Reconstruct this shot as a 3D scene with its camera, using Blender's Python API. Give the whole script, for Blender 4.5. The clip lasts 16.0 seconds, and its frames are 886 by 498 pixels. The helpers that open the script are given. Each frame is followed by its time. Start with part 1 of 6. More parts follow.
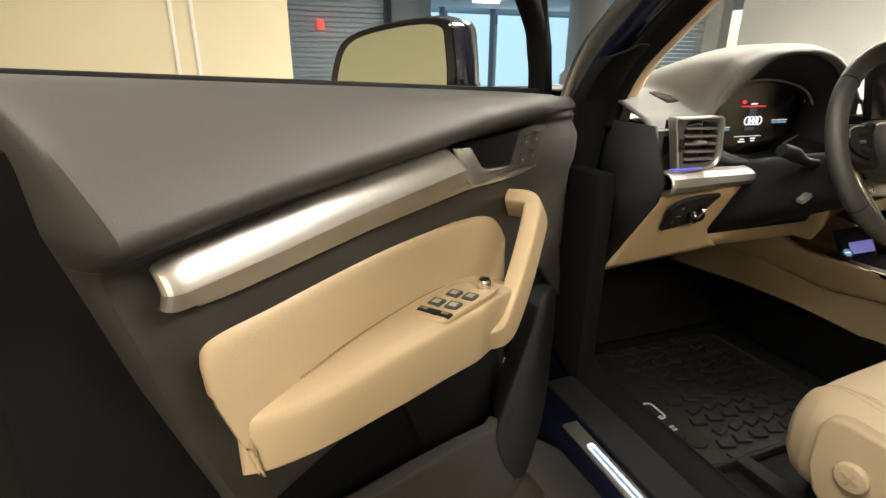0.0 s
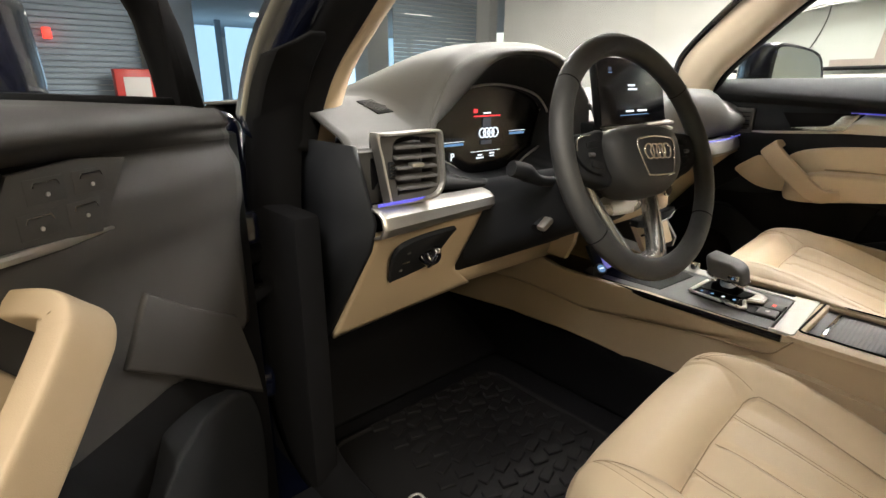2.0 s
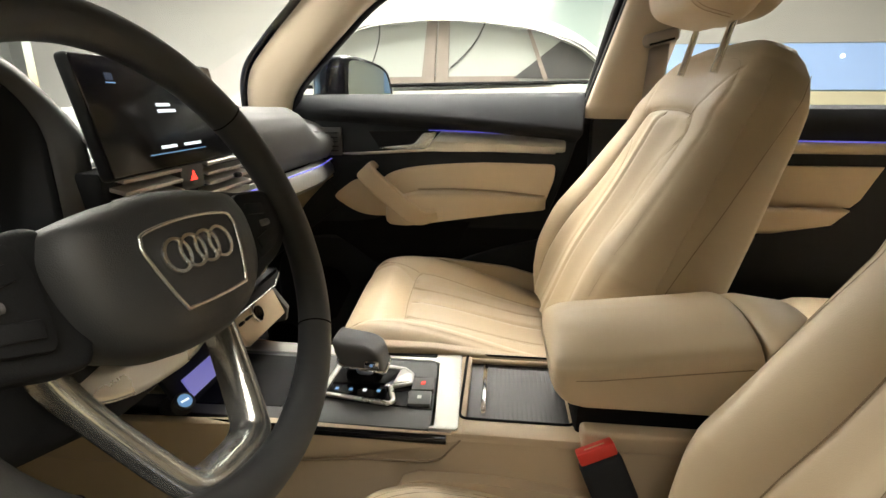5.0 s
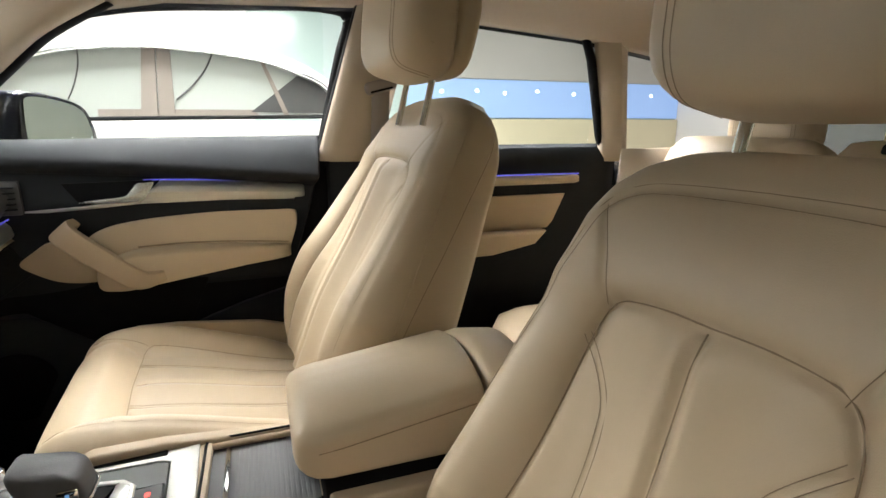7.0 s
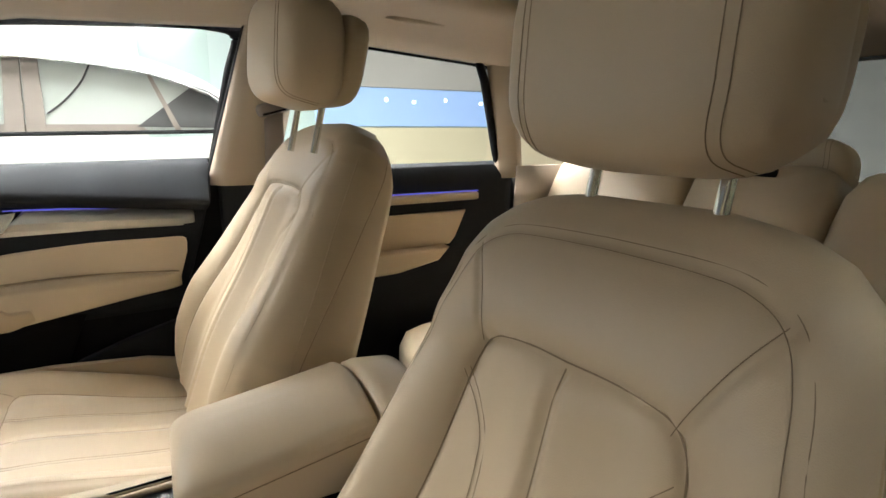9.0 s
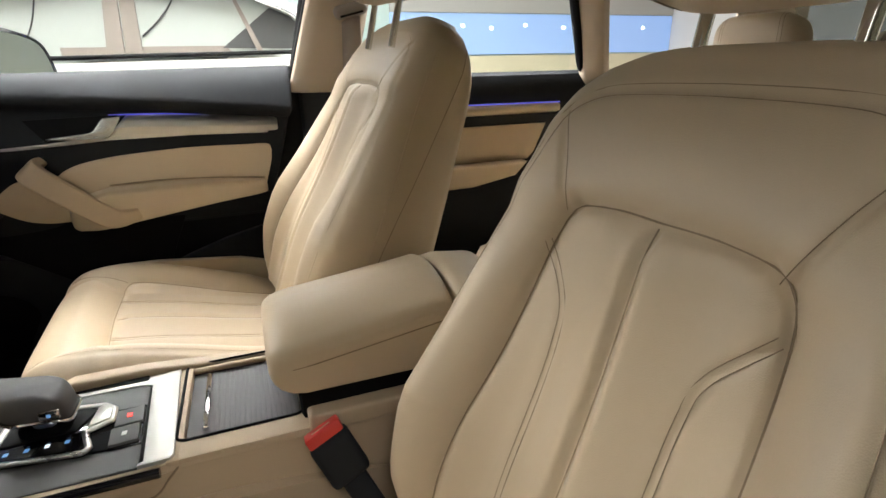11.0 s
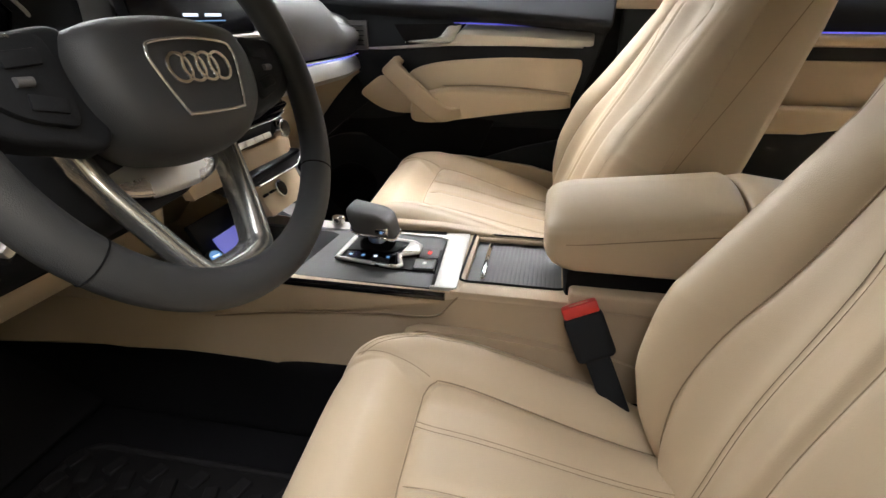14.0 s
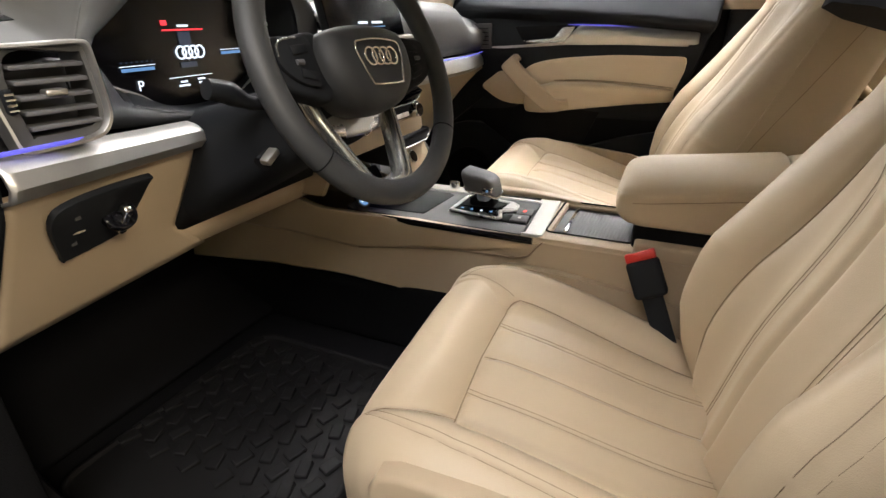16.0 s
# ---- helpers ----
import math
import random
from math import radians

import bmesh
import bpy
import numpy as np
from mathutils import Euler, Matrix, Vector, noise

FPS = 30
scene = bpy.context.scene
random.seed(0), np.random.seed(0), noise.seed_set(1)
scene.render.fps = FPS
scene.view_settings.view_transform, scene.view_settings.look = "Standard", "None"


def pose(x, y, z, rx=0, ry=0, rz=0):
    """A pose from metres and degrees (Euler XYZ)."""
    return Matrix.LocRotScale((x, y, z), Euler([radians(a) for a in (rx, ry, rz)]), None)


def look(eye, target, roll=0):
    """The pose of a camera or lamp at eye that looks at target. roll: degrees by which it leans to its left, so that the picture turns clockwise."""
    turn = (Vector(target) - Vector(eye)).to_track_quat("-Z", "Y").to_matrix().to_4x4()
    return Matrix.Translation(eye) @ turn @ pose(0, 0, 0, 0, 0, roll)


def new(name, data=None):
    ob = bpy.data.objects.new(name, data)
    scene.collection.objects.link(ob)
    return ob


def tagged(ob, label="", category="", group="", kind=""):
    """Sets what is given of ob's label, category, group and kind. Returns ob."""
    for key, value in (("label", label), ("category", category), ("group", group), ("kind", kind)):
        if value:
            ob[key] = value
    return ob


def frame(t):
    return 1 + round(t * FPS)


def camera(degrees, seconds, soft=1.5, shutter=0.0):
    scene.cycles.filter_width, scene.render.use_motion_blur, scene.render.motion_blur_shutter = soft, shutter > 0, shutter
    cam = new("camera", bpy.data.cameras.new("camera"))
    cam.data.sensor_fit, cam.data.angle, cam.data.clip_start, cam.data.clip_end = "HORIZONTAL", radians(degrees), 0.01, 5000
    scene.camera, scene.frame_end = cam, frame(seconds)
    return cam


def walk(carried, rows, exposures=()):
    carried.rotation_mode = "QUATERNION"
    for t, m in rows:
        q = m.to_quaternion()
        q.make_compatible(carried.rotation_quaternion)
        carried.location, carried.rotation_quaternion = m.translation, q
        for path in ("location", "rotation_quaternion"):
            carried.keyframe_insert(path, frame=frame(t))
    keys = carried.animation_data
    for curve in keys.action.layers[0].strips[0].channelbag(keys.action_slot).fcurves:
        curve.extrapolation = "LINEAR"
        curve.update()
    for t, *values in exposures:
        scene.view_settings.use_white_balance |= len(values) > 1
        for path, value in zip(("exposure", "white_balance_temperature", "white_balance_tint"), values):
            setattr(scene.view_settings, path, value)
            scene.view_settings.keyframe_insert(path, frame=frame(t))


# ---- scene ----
cam = camera(81.9, 16.0)
PATH = [
    (0, (-1.441, -0.441, 1.106), (-0.794, 1.325, 0.426), 0.5),
    (0.5, (-1.396, -0.426, 1.098), (-0.652, 1.305, 0.428), 0.3),
    (1, (-1.287, -0.368, 1.095), (-0.404, 1.306, 0.447), 0.4),
    (1.5, (-1.184, -0.327, 1.1), (-0.135, 1.26, 0.482), 0.1),
    (2, (-1.1, -0.262, 1.082), (0.155, 1.167, 0.464), 0.2),
    (2.5, (-1.019, -0.187, 1.069), (0.4, 1.085, 0.462), -0.1),
    (3, (-0.958, -0.143, 1.062), (0.596, 0.961, 0.457), -0.4),
    (3.5, (-0.911, -0.119, 1.058), (0.753, 0.816, 0.46), -0.5),
    (4, (-0.825, -0.109, 1.068), (0.941, 0.638, 0.497), -0.7),
    (4.5, (-0.748, -0.127, 1.069), (1.1, 0.391, 0.508), -0.9),
    (5, (-0.685, -0.106, 1.086), (1.222, 0.109, 0.524), 0.1),
    (5.2, (-0.669, -0.1, 1.087), (1.251, 0.004, 0.536), 0.3),
    (7.3, (-0.655, -0.183, 1.147), (1.148, -0.926, 0.702), -0.0),
    (7.4, (-0.654, -0.187, 1.151), (1.139, -0.958, 0.717), 0.0),
    (7.5, (-0.654, -0.193, 1.158), (1.129, -0.986, 0.723), 0.1),
    (7.8, (-0.658, -0.202, 1.175), (1.096, -1.067, 0.758), -0.2),
    (8, (-0.66, -0.208, 1.183), (1.078, -1.108, 0.774), 0.1),
    (8.2, (-0.665, -0.207, 1.187), (1.057, -1.14, 0.779), -0.0),
    (10.3, (-0.68, -0.211, 1.121), (1.033, -1.043, 0.51), -0.7),
    (10.4, (-0.675, -0.219, 1.116), (1.05, -1.016, 0.494), -1.4),
    (10.5, (-0.679, -0.209, 1.115), (1.05, -0.989, 0.481), -0.9),
    (11, (-0.678, -0.198, 1.101), (1.084, -0.853, 0.419), -1.2),
    (11.5, (-0.682, -0.185, 1.082), (1.112, -0.682, 0.352), -1.4),
    (12, (-0.684, -0.17, 1.063), (1.129, -0.51, 0.288), -1.3),
    (12.5, (-0.691, -0.159, 1.046), (1.128, -0.335, 0.234), -0.9),
    (13, (-0.7, -0.16, 1.033), (1.119, -0.149, 0.201), -0.5),
    (13.5, (-0.721, -0.165, 1.026), (1.084, 0.029, 0.188), -0.3),
    (14, (-0.746, -0.171, 1.026), (1.037, 0.186, 0.192), 0.0),
    (14.5, (-0.788, -0.169, 1.022), (0.965, 0.326, 0.195), -0.1),
    (15, (-0.861, -0.198, 1.021), (0.868, 0.382, 0.198), -0.2),
    (15.5, (-0.921, -0.228, 1.027), (0.781, 0.423, 0.204), -0.4),
    (16, (-0.967, -0.263, 1.033), (0.684, 0.506, 0.206), -1.0),
]
walk(cam, [(t, look(eye, target, roll)) for t, eye, target, roll in PATH],
     exposures=[(0.0, 0.06, 7000, 10), (1.5, 0.02, 6400, 12), (3.0, 0.10, 6650, 10), (5.0, 0.02, 6600, 9), (7.5, 0.0, 6000, 10), (11.5, 0.0, 6050, 11), (13.5, 0.12, 5900, 13), (16.0, 0.14, 6100, 14)])

# ---- light ----
world = bpy.data.worlds.new("world")
scene.world = world
world.use_nodes = True
sky = world.node_tree.nodes.new("ShaderNodeTexSky")
sky.sky_type, sky.sun_disc = "NISHITA", False
sky.sun_elevation, sky.sun_rotation = radians(40), radians(30)
world.node_tree.links.new(sky.outputs[0], world.node_tree.nodes["Background"].inputs[0])
world.node_tree.nodes["Background"].inputs[1].default_value = 0.12
scene.view_settings.exposure = 0.0


def area(name, place, aim, size, watts, colour):
    data = bpy.data.lights.new(name, "AREA")
    data.shape, data.size, data.size_y = "RECTANGLE", size[0], size[1]
    data.energy, data.color = watts, colour
    ob = new(name, data)
    ob.matrix_world = look(place, aim)
    return ob


WARM = (1.0, 0.94, 0.85)
AMBER = (1.0, 0.85, 0.60)
for lx, ly, watts, tint in ((-2.2, -3.6, 225, AMBER), (-2.1, -0.6, 104, WARM), (-2.6, 2.8, 22, WARM), (1.9, 3.3, 190, WARM), (4.4, 0.6, 130, WARM), (4.6, -4.0, 40, WARM)):
    area("ceiling_strip_light", (lx, ly, 3.02), (lx, ly, 0), (0.9, 1.8), watts, tint)
area("ceiling_strip_light", (2.05, 0.0, 3.02), (2.05, 0.0, 0), (2.2, 2.0), 860, WARM)
area("window_daylight", (7, 19.0, 2.0), (5, 0, 1.0), (10, 3), 70, (0.55, 0.80, 1.0))


# ---- materials ----
def material(name, colour, rough=0.5, metal=0.0, grain=0.0, scale=200.0, vary=0.12, vscale=3.0, coat=0.0, glow=None, power=0.0, spec=0.5, kind="noise"):
    m = bpy.data.materials.new(name)
    m.use_nodes = True
    nt = m.node_tree
    b = nt.nodes["Principled BSDF"]
    b.inputs["Roughness"].default_value = rough
    b.inputs["Metallic"].default_value = metal
    b.inputs["Coat Weight"].default_value = coat
    b.inputs["Coat Roughness"].default_value = 0.06
    b.inputs["Specular IOR Level"].default_value = spec
    b.inputs["Base Color"].default_value = (*colour, 1)
    co = nt.nodes.new("ShaderNodeTexCoord")
    if vary:
        n1 = nt.nodes.new("ShaderNodeTexNoise")
        n1.inputs["Scale"].default_value, n1.inputs["Detail"].default_value = vscale, 6
        nt.links.new(co.outputs["Object"], n1.inputs["Vector"])
        mix = nt.nodes.new("ShaderNodeMix")
        mix.data_type = "RGBA"
        mix.inputs[6].default_value = (*[c * (1 - vary) for c in colour], 1)
        mix.inputs[7].default_value = (*[min(1, c * (1 + vary)) for c in colour], 1)
        nt.links.new(n1.outputs["Fac"], mix.inputs[0])
        nt.links.new(mix.outputs[2], b.inputs["Base Color"])
        rr = nt.nodes.new("ShaderNodeMapRange")
        rr.inputs["To Min"].default_value, rr.inputs["To Max"].default_value = rough * 0.85, min(1, rough * 1.15)
        nt.links.new(n1.outputs["Fac"], rr.inputs["Value"])
        nt.links.new(rr.outputs["Result"], b.inputs["Roughness"])
    if grain:
        n2 = nt.nodes.new("ShaderNodeTexVoronoi" if kind == "leather" else "ShaderNodeTexNoise")
        n2.inputs["Scale"].default_value = scale
        nt.links.new(co.outputs["Object"], n2.inputs["Vector"])
        bump = nt.nodes.new("ShaderNodeBump")
        bump.inputs["Strength"].default_value, bump.inputs["Distance"].default_value = grain, 0.002
        nt.links.new(n2.outputs[0], bump.inputs["Height"])
        nt.links.new(bump.outputs[0], b.inputs["Normal"])
    if glow:
        b.inputs["Emission Color"].default_value = (*glow, 1)
        b.inputs["Emission Strength"].default_value = power
    return m


def glass_material(name, tint, rough=0.0):
    m = bpy.data.materials.new(name)
    m.use_nodes = True
    b = m.node_tree.nodes["Principled BSDF"]
    b.inputs["Base Color"].default_value = (*tint, 1)
    b.inputs["Roughness"].default_value = rough
    b.inputs["Transmission Weight"].default_value = 1.0
    b.inputs["IOR"].default_value = 1.002
    b.inputs["Coat Weight"].default_value, b.inputs["Coat Roughness"].default_value = 0.25, 0.02
    return m


POLISHED = material("polished_aluminium", (0.74, 0.73, 0.71), 0.28, metal=1.0, vary=0.03, vscale=20)
LEATHER = material("beige_leather", (0.545, 0.438, 0.300), 0.45, grain=0.12, scale=900, vary=0.05, vscale=5, kind="leather")
BEIGE = material("beige_soft_plastic", (0.485, 0.382, 0.258), 0.55, grain=0.15, scale=1100, vary=0.04, vscale=6)
STITCH = material("brown_thread", (0.27, 0.205, 0.135), 0.8, vary=0.1)
FABRIC = material("beige_headliner_cloth", (0.40, 0.33, 0.25), 0.9, grain=0.25, scale=700, vary=0.06)
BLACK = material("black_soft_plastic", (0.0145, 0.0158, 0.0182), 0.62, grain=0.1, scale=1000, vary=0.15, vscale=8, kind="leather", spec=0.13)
GREY = material("dark_grey_soft_plastic", (0.056, 0.056, 0.056), 0.50, grain=0.07, scale=900, vary=0.08, vscale=8, kind="leather")
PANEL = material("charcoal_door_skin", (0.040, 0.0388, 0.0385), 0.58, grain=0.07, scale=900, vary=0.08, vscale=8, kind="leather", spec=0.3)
DASH = material("grey_dash_skin", (0.080, 0.081, 0.081), 0.68, grain=0.12, scale=900, vary=0.08, vscale=7, kind="leather")
SCREENGLASS = material("screen_glass", (0.005, 0.005, 0.007), 0.16, vary=0, spec=0.3)
GLOSS = material("gloss_black", (0.006, 0.006, 0.008), 0.08, vary=0)
CARPET = material("black_carpet", (0.006, 0.0062, 0.0072), 0.95, grain=0.6, scale=600, vary=0.3, vscale=30, spec=0.1)
RUBBER = material("black_rubber", (0.0085, 0.0084, 0.0088), 0.72, grain=0.2, scale=500, vary=0.2, spec=0.15)
WHEELSKIN = material("black_wheel_leather", (0.036, 0.038, 0.040), 0.5, grain=0.15, scale=1200, vary=0.1, kind="leather")
SILVER = material("satin_aluminium", (0.62, 0.61, 0.585), 0.42, metal=1.0, grain=0.03, scale=400, vary=0.04, vscale=20)
SPOKEMETAL = material("polished_spoke_metal", (0.64, 0.645, 0.625), 0.25, metal=0.9, grain=0.02, scale=300, vary=0.04, vscale=25)
SATIN = material("satin_silver_paint", (0.46, 0.455, 0.44), 0.38, metal=0.35, grain=0.03, scale=500, vary=0.05, vscale=20)
CHROME = material("chrome", (0.75, 0.75, 0.74), 0.10, metal=1.0, vary=0)
NAVY = material("navy_car_paint", (0.0022, 0.0034, 0.011), 0.25, vary=0.05, coat=1.0)
SEAL = material("black_door_seal", (0.0050, 0.0051, 0.0058), 0.7, vary=0.2, spec=0.10)
WHITEPAINT = material("white_car_paint", (0.80, 0.79, 0.77), 0.25, vary=0.02, coat=1.0)
CREAM = material("cream_wall_paint", (0.64, 0.585, 0.41), 0.7, grain=0.05, scale=60, vary=0.04, vscale=1.2)
WHITEWALL = material("white_wall_paint", (0.74, 0.73, 0.70), 0.7, grain=0.05, scale=60, vary=0.04, vscale=1.2)
GREYWALL = material("grey_wall_paint", (0.42, 0.41, 0.385), 0.7, grain=0.05, scale=60, vary=0.05, vscale=1.2)
SHUTTER = material("blue_grey_shutter", (0.30, 0.38, 0.45), 0.5, vary=0.08)
CONCRETE = material("polished_concrete", (0.12, 0.112, 0.108), 0.45, grain=0.1, scale=40, vary=0.2, vscale=2)
CEILING = material("white_ceiling", (0.62, 0.66, 0.68), 0.8, vary=0.05)
STEEL = material("dark_blue_steel", (0.06, 0.09, 0.12), 0.5, vary=0.15)
RED = material("red_plastic", (0.55, 0.03, 0.02), 0.4, vary=0.1)
REDLAMP = material("red_lamp", (0.6, 0.02, 0.02), 0.4, glow=(1.0, 0.05, 0.03), power=2.0, vary=0)
BLUELED = material("blue_ambient_light", (0.1, 0.1, 0.6), 0.4, glow=(0.18, 0.17, 1.0), power=0.42, vary=0)
TRAYBLUE = material("lavender_tray_light", (0.2, 0.2, 0.5), 0.4, glow=(0.30, 0.30, 0.95), power=0.38, vary=0)
WHITELED = material("blue_white_sill_light", (0.6, 0.7, 0.9), 0.4, glow=(0.45, 0.65, 1.0), power=2.2, vary=0)
SCREENWHITE = material("screen_white", (0.2, 0.2, 0.2), 0.4, glow=(0.85, 0.93, 1.0), power=1.2, vary=0)
SCREENBLUE = material("screen_blue", (0.02, 0.05, 0.1), 0.4, glow=(0.22, 0.45, 0.8), power=0.6, vary=0)
SCREENDIM = material("screen_dim_glow", (0.01, 0.01, 0.02), 0.2, glow=(0.18, 0.26, 0.42), power=0.13, vary=0)
SCREENRED = material("screen_red", (0.1, 0.0, 0.0), 0.4, glow=(1.0, 0.05, 0.06), power=1.3, vary=0)
DAYLIGHT = material("daylight_glass", (0.7, 0.8, 0.9), 0.4, glow=(0.42, 0.74, 1.0), power=0.95, vary=0)
TUBE = material("lamp_diffuser", (0.9, 0.9, 0.9), 0.4, glow=(1.0, 0.94, 0.82), power=5.0, vary=0)
BLUEGLOW = material("blue_lit_panel", (0.3, 0.4, 0.6), 0.3, glow=(0.28, 0.50, 0.95), power=0.45, vary=0)
TEAL = material("teal_glass_wall", (0.42, 0.52, 0.50), 0.12, vary=0.04, vscale=1)
GLASS = glass_material("car_glass", (0.93, 0.97, 0.95))
# opaque pane; the pale wall it would reflect is put into the base colour
CARGLASS = material("painted_reflection_pane", (0.40, 0.425, 0.40), 0.35, vary=0.05, vscale=1.5, coat=0.4)
PRIVACY = glass_material("privacy_glass", (0.22, 0.24, 0.24))
MIRROR = material("mirror_glass", (0.50, 0.54, 0.48), 0.02, metal=1.0, vary=0)
DARKGLASS = material("dark_tinted_glass", (0.010, 0.012, 0.012), 0.04, vary=0, spec=0.6)
BELT = material("grey_belt_webbing", (0.24, 0.205, 0.18), 0.7, grain=0.3, scale=900, vary=0.08)
# passenger door's upper trim: the driver's grey with shade put into the colour
TRIMSHADE = material("shaded_grained_trim", (0.020, 0.0215, 0.024), 0.80, grain=0.1, scale=900, vary=0.15, vscale=8, spec=0.06)
PAD = material("grey_rubber_pad", (0.10, 0.10, 0.105), 0.6, grain=0.2, scale=600, vary=0.08)


# ---- mesh helpers ----
def mesh_ob(name, verts, faces, mat, parent=None, label="", smooth=True, angle=40):
    me = bpy.data.meshes.new(name)
    me.from_pydata([tuple(map(float, v)) for v in verts], [], [tuple(map(int, q)) for q in faces])
    bm = bmesh.new()
    bm.from_mesh(me)
    bmesh.ops.recalc_face_normals(bm, faces=bm.faces)
    bm.to_mesh(me)
    bm.free()
    return finish(name, me, mat, parent, label, smooth, angle)


def finish(name, me, mat, parent, label, smooth=True, angle=40):
    if smooth:
        me.polygons.foreach_set("use_smooth", [True] * len(me.polygons))
        me.set_sharp_from_angle(angle=radians(angle))
    me.materials.append(mat)
    ob = new(name, me)
    if parent:
        ob.parent = parent
    if label:
        ob["label"] = label
    return ob


def part(name, bm, mat, parent=None, label="", smooth=True, angle=40):
    me = bpy.data.meshes.new(name)
    bm.to_mesh(me)
    bm.free()
    return finish(name, me, mat, parent, label, smooth, angle)


def grid_faces(nu, nv, wrap_u=False, wrap_v=False, base=0):
    out = []
    for i in range(nu if wrap_u else nu - 1):
        for j in range(nv if wrap_v else nv - 1):
            a, b = i, (i + 1) % nu
            c, d = j, (j + 1) % nv
            out.append((base + a * nv + c, base + b * nv + c, base + b * nv + d, base + a * nv + d))
    return out


def sheet(name, g, mat, parent=None, label="", thick=0.006, wrap_v=False, angle=40):
    g = np.asarray(g, float)
    ob = mesh_ob(name, g.reshape(-1, 3), grid_faces(*g.shape[:2], wrap_v=wrap_v), mat, parent, label, angle=angle)
    if thick:
        m = ob.modifiers.new("thickness", "SOLIDIFY")
        m.thickness, m.offset = thick, -1
    return ob


def loft(name, loops, mat, parent=None, label="", angle=40):
    g = np.asarray(loops, float)
    n, k = g.shape[:2]
    faces = grid_faces(n, k, wrap_v=True)
    faces += [tuple(range(k)), tuple((n - 1) * k + i for i in range(k))]
    return mesh_ob(name, g.reshape(-1, 3), faces, mat, parent, label, angle=angle)


def box(size, place=(0, 0, 0), r=0.004, seg=2, turn=(0, 0, 0)):
    bm = bmesh.new()
    bmesh.ops.create_cube(bm, size=1, matrix=Matrix.Diagonal((*size, 1)))
    if r:
        bmesh.ops.bevel(bm, geom=list(bm.edges), offset=min(r, min(size) * 0.49), segments=seg, profile=0.5, affect="EDGES")
    bm.transform(pose(*place, *turn))
    return bm


def span(lo, hi, r=0.004, seg=2):
    return box([h - l for l, h in zip(lo, hi)], [(h + l) / 2 for l, h in zip(lo, hi)], r, seg)


def rod(r, length, place, turn=(0, 0, 0), r2=None, n=20, bev=0.0):
    bm = bmesh.new()
    bmesh.ops.create_cone(bm, cap_ends=True, segments=n, radius1=r, radius2=r if r2 is None else r2, depth=length)
    if bev:
        es = [e for e in bm.edges if abs(e.verts[0].co.z - e.verts[1].co.z) < 1e-6]
        bmesh.ops.bevel(bm, geom=es, offset=bev, segments=3, profile=0.5, affect="EDGES")
    bm.transform(pose(*place, *turn))
    return bm


def smooth_line(pts, n=40, closed=False):
    p = np.asarray(pts, float)
    m = len(p)
    out = []
    segs = m if closed else m - 1
    for i in range(segs):
        p0, p1, p2, p3 = (p[(i + k) % m] if closed else p[min(max(i + k, 0), m - 1)] for k in (-1, 0, 1, 2))
        for t in np.linspace(0, 1, max(2, n // segs), endpoint=False):
            out.append(0.5 * (2 * p1 + (p2 - p0) * t + (2 * p0 - 5 * p1 + 4 * p2 - p3) * t * t + (3 * p1 - p0 - 3 * p2 + p3) * t**3))
    if not closed:
        out.append(p[-1])
    return np.array(out)


def tube(name, pts, r, mat, parent=None, label="", n=8, closed=False, flat=1.0, up=(0, 0, 1)):
    p = np.asarray(pts, float)
    m = len(p)
    r = np.broadcast_to(np.asarray(r, float), (m,))
    loops = []
    for i in range(m):
        a, b = (p[(i - 1) % m], p[(i + 1) % m]) if closed else (p[max(i - 1, 0)], p[min(i + 1, m - 1)])
        t = (b - a) / (np.linalg.norm(b - a) + 1e-9)
        s = np.cross(t, up)
        s /= np.linalg.norm(s) + 1e-9
        q = np.cross(s, t)
        ang = np.linspace(0, 2 * np.pi, n, endpoint=False)
        loops.append(p[i] + r[i] * (np.cos(ang)[:, None] * s + flat * np.sin(ang)[:, None] * q))
    g = np.array(loops)
    faces = grid_faces(m, n, wrap_u=closed, wrap_v=True)
    if not closed:
        faces += [tuple(range(n)), tuple((m - 1) * n + i for i in range(n))]
    return mesh_ob(name, g.reshape(-1, 3), faces, mat, parent, label, angle=60)


def prism(name, outline, place, depth, mat, parent=None, label="", bev=0.0, angle=40, seg=2):
    """outline: 2D points; place(u, v, w) -> world; the slab reaches from w=0 to w=depth."""
    k = len(outline)
    bm = bmesh.new()
    lo = [bm.verts.new(place(a, b, 0)) for a, b in outline]
    hi = [bm.verts.new(place(a, b, depth)) for a, b in outline]
    bm.faces.new(lo), bm.faces.new(hi)
    for i in range(k):
        bm.faces.new((lo[i], lo[(i + 1) % k], hi[(i + 1) % k], hi[i]))
    bmesh.ops.recalc_face_normals(bm, faces=bm.faces)
    if bev:
        top = [e for e in bm.edges if e.verts[0] in hi and e.verts[1] in hi]
        bmesh.ops.bevel(bm, geom=top, offset=bev, segments=seg, profile=0.5, affect="EDGES")
    return part(name, bm, mat, parent, label, angle=angle)


def rounded(w, h, r, n=5, cx=0.0, cy=0.0):
    out = []
    for sx, sy, a0 in ((1, 1, 0), (-1, 1, 90), (-1, -1, 180), (1, -1, 270)):
        for k in range(n + 1):
            a = radians(a0 + 90 * k / n)
            out.append((cx + sx * (w / 2 - r) + r * math.cos(a), cy + sy * (h / 2 - r) + r * math.sin(a)))
    return out


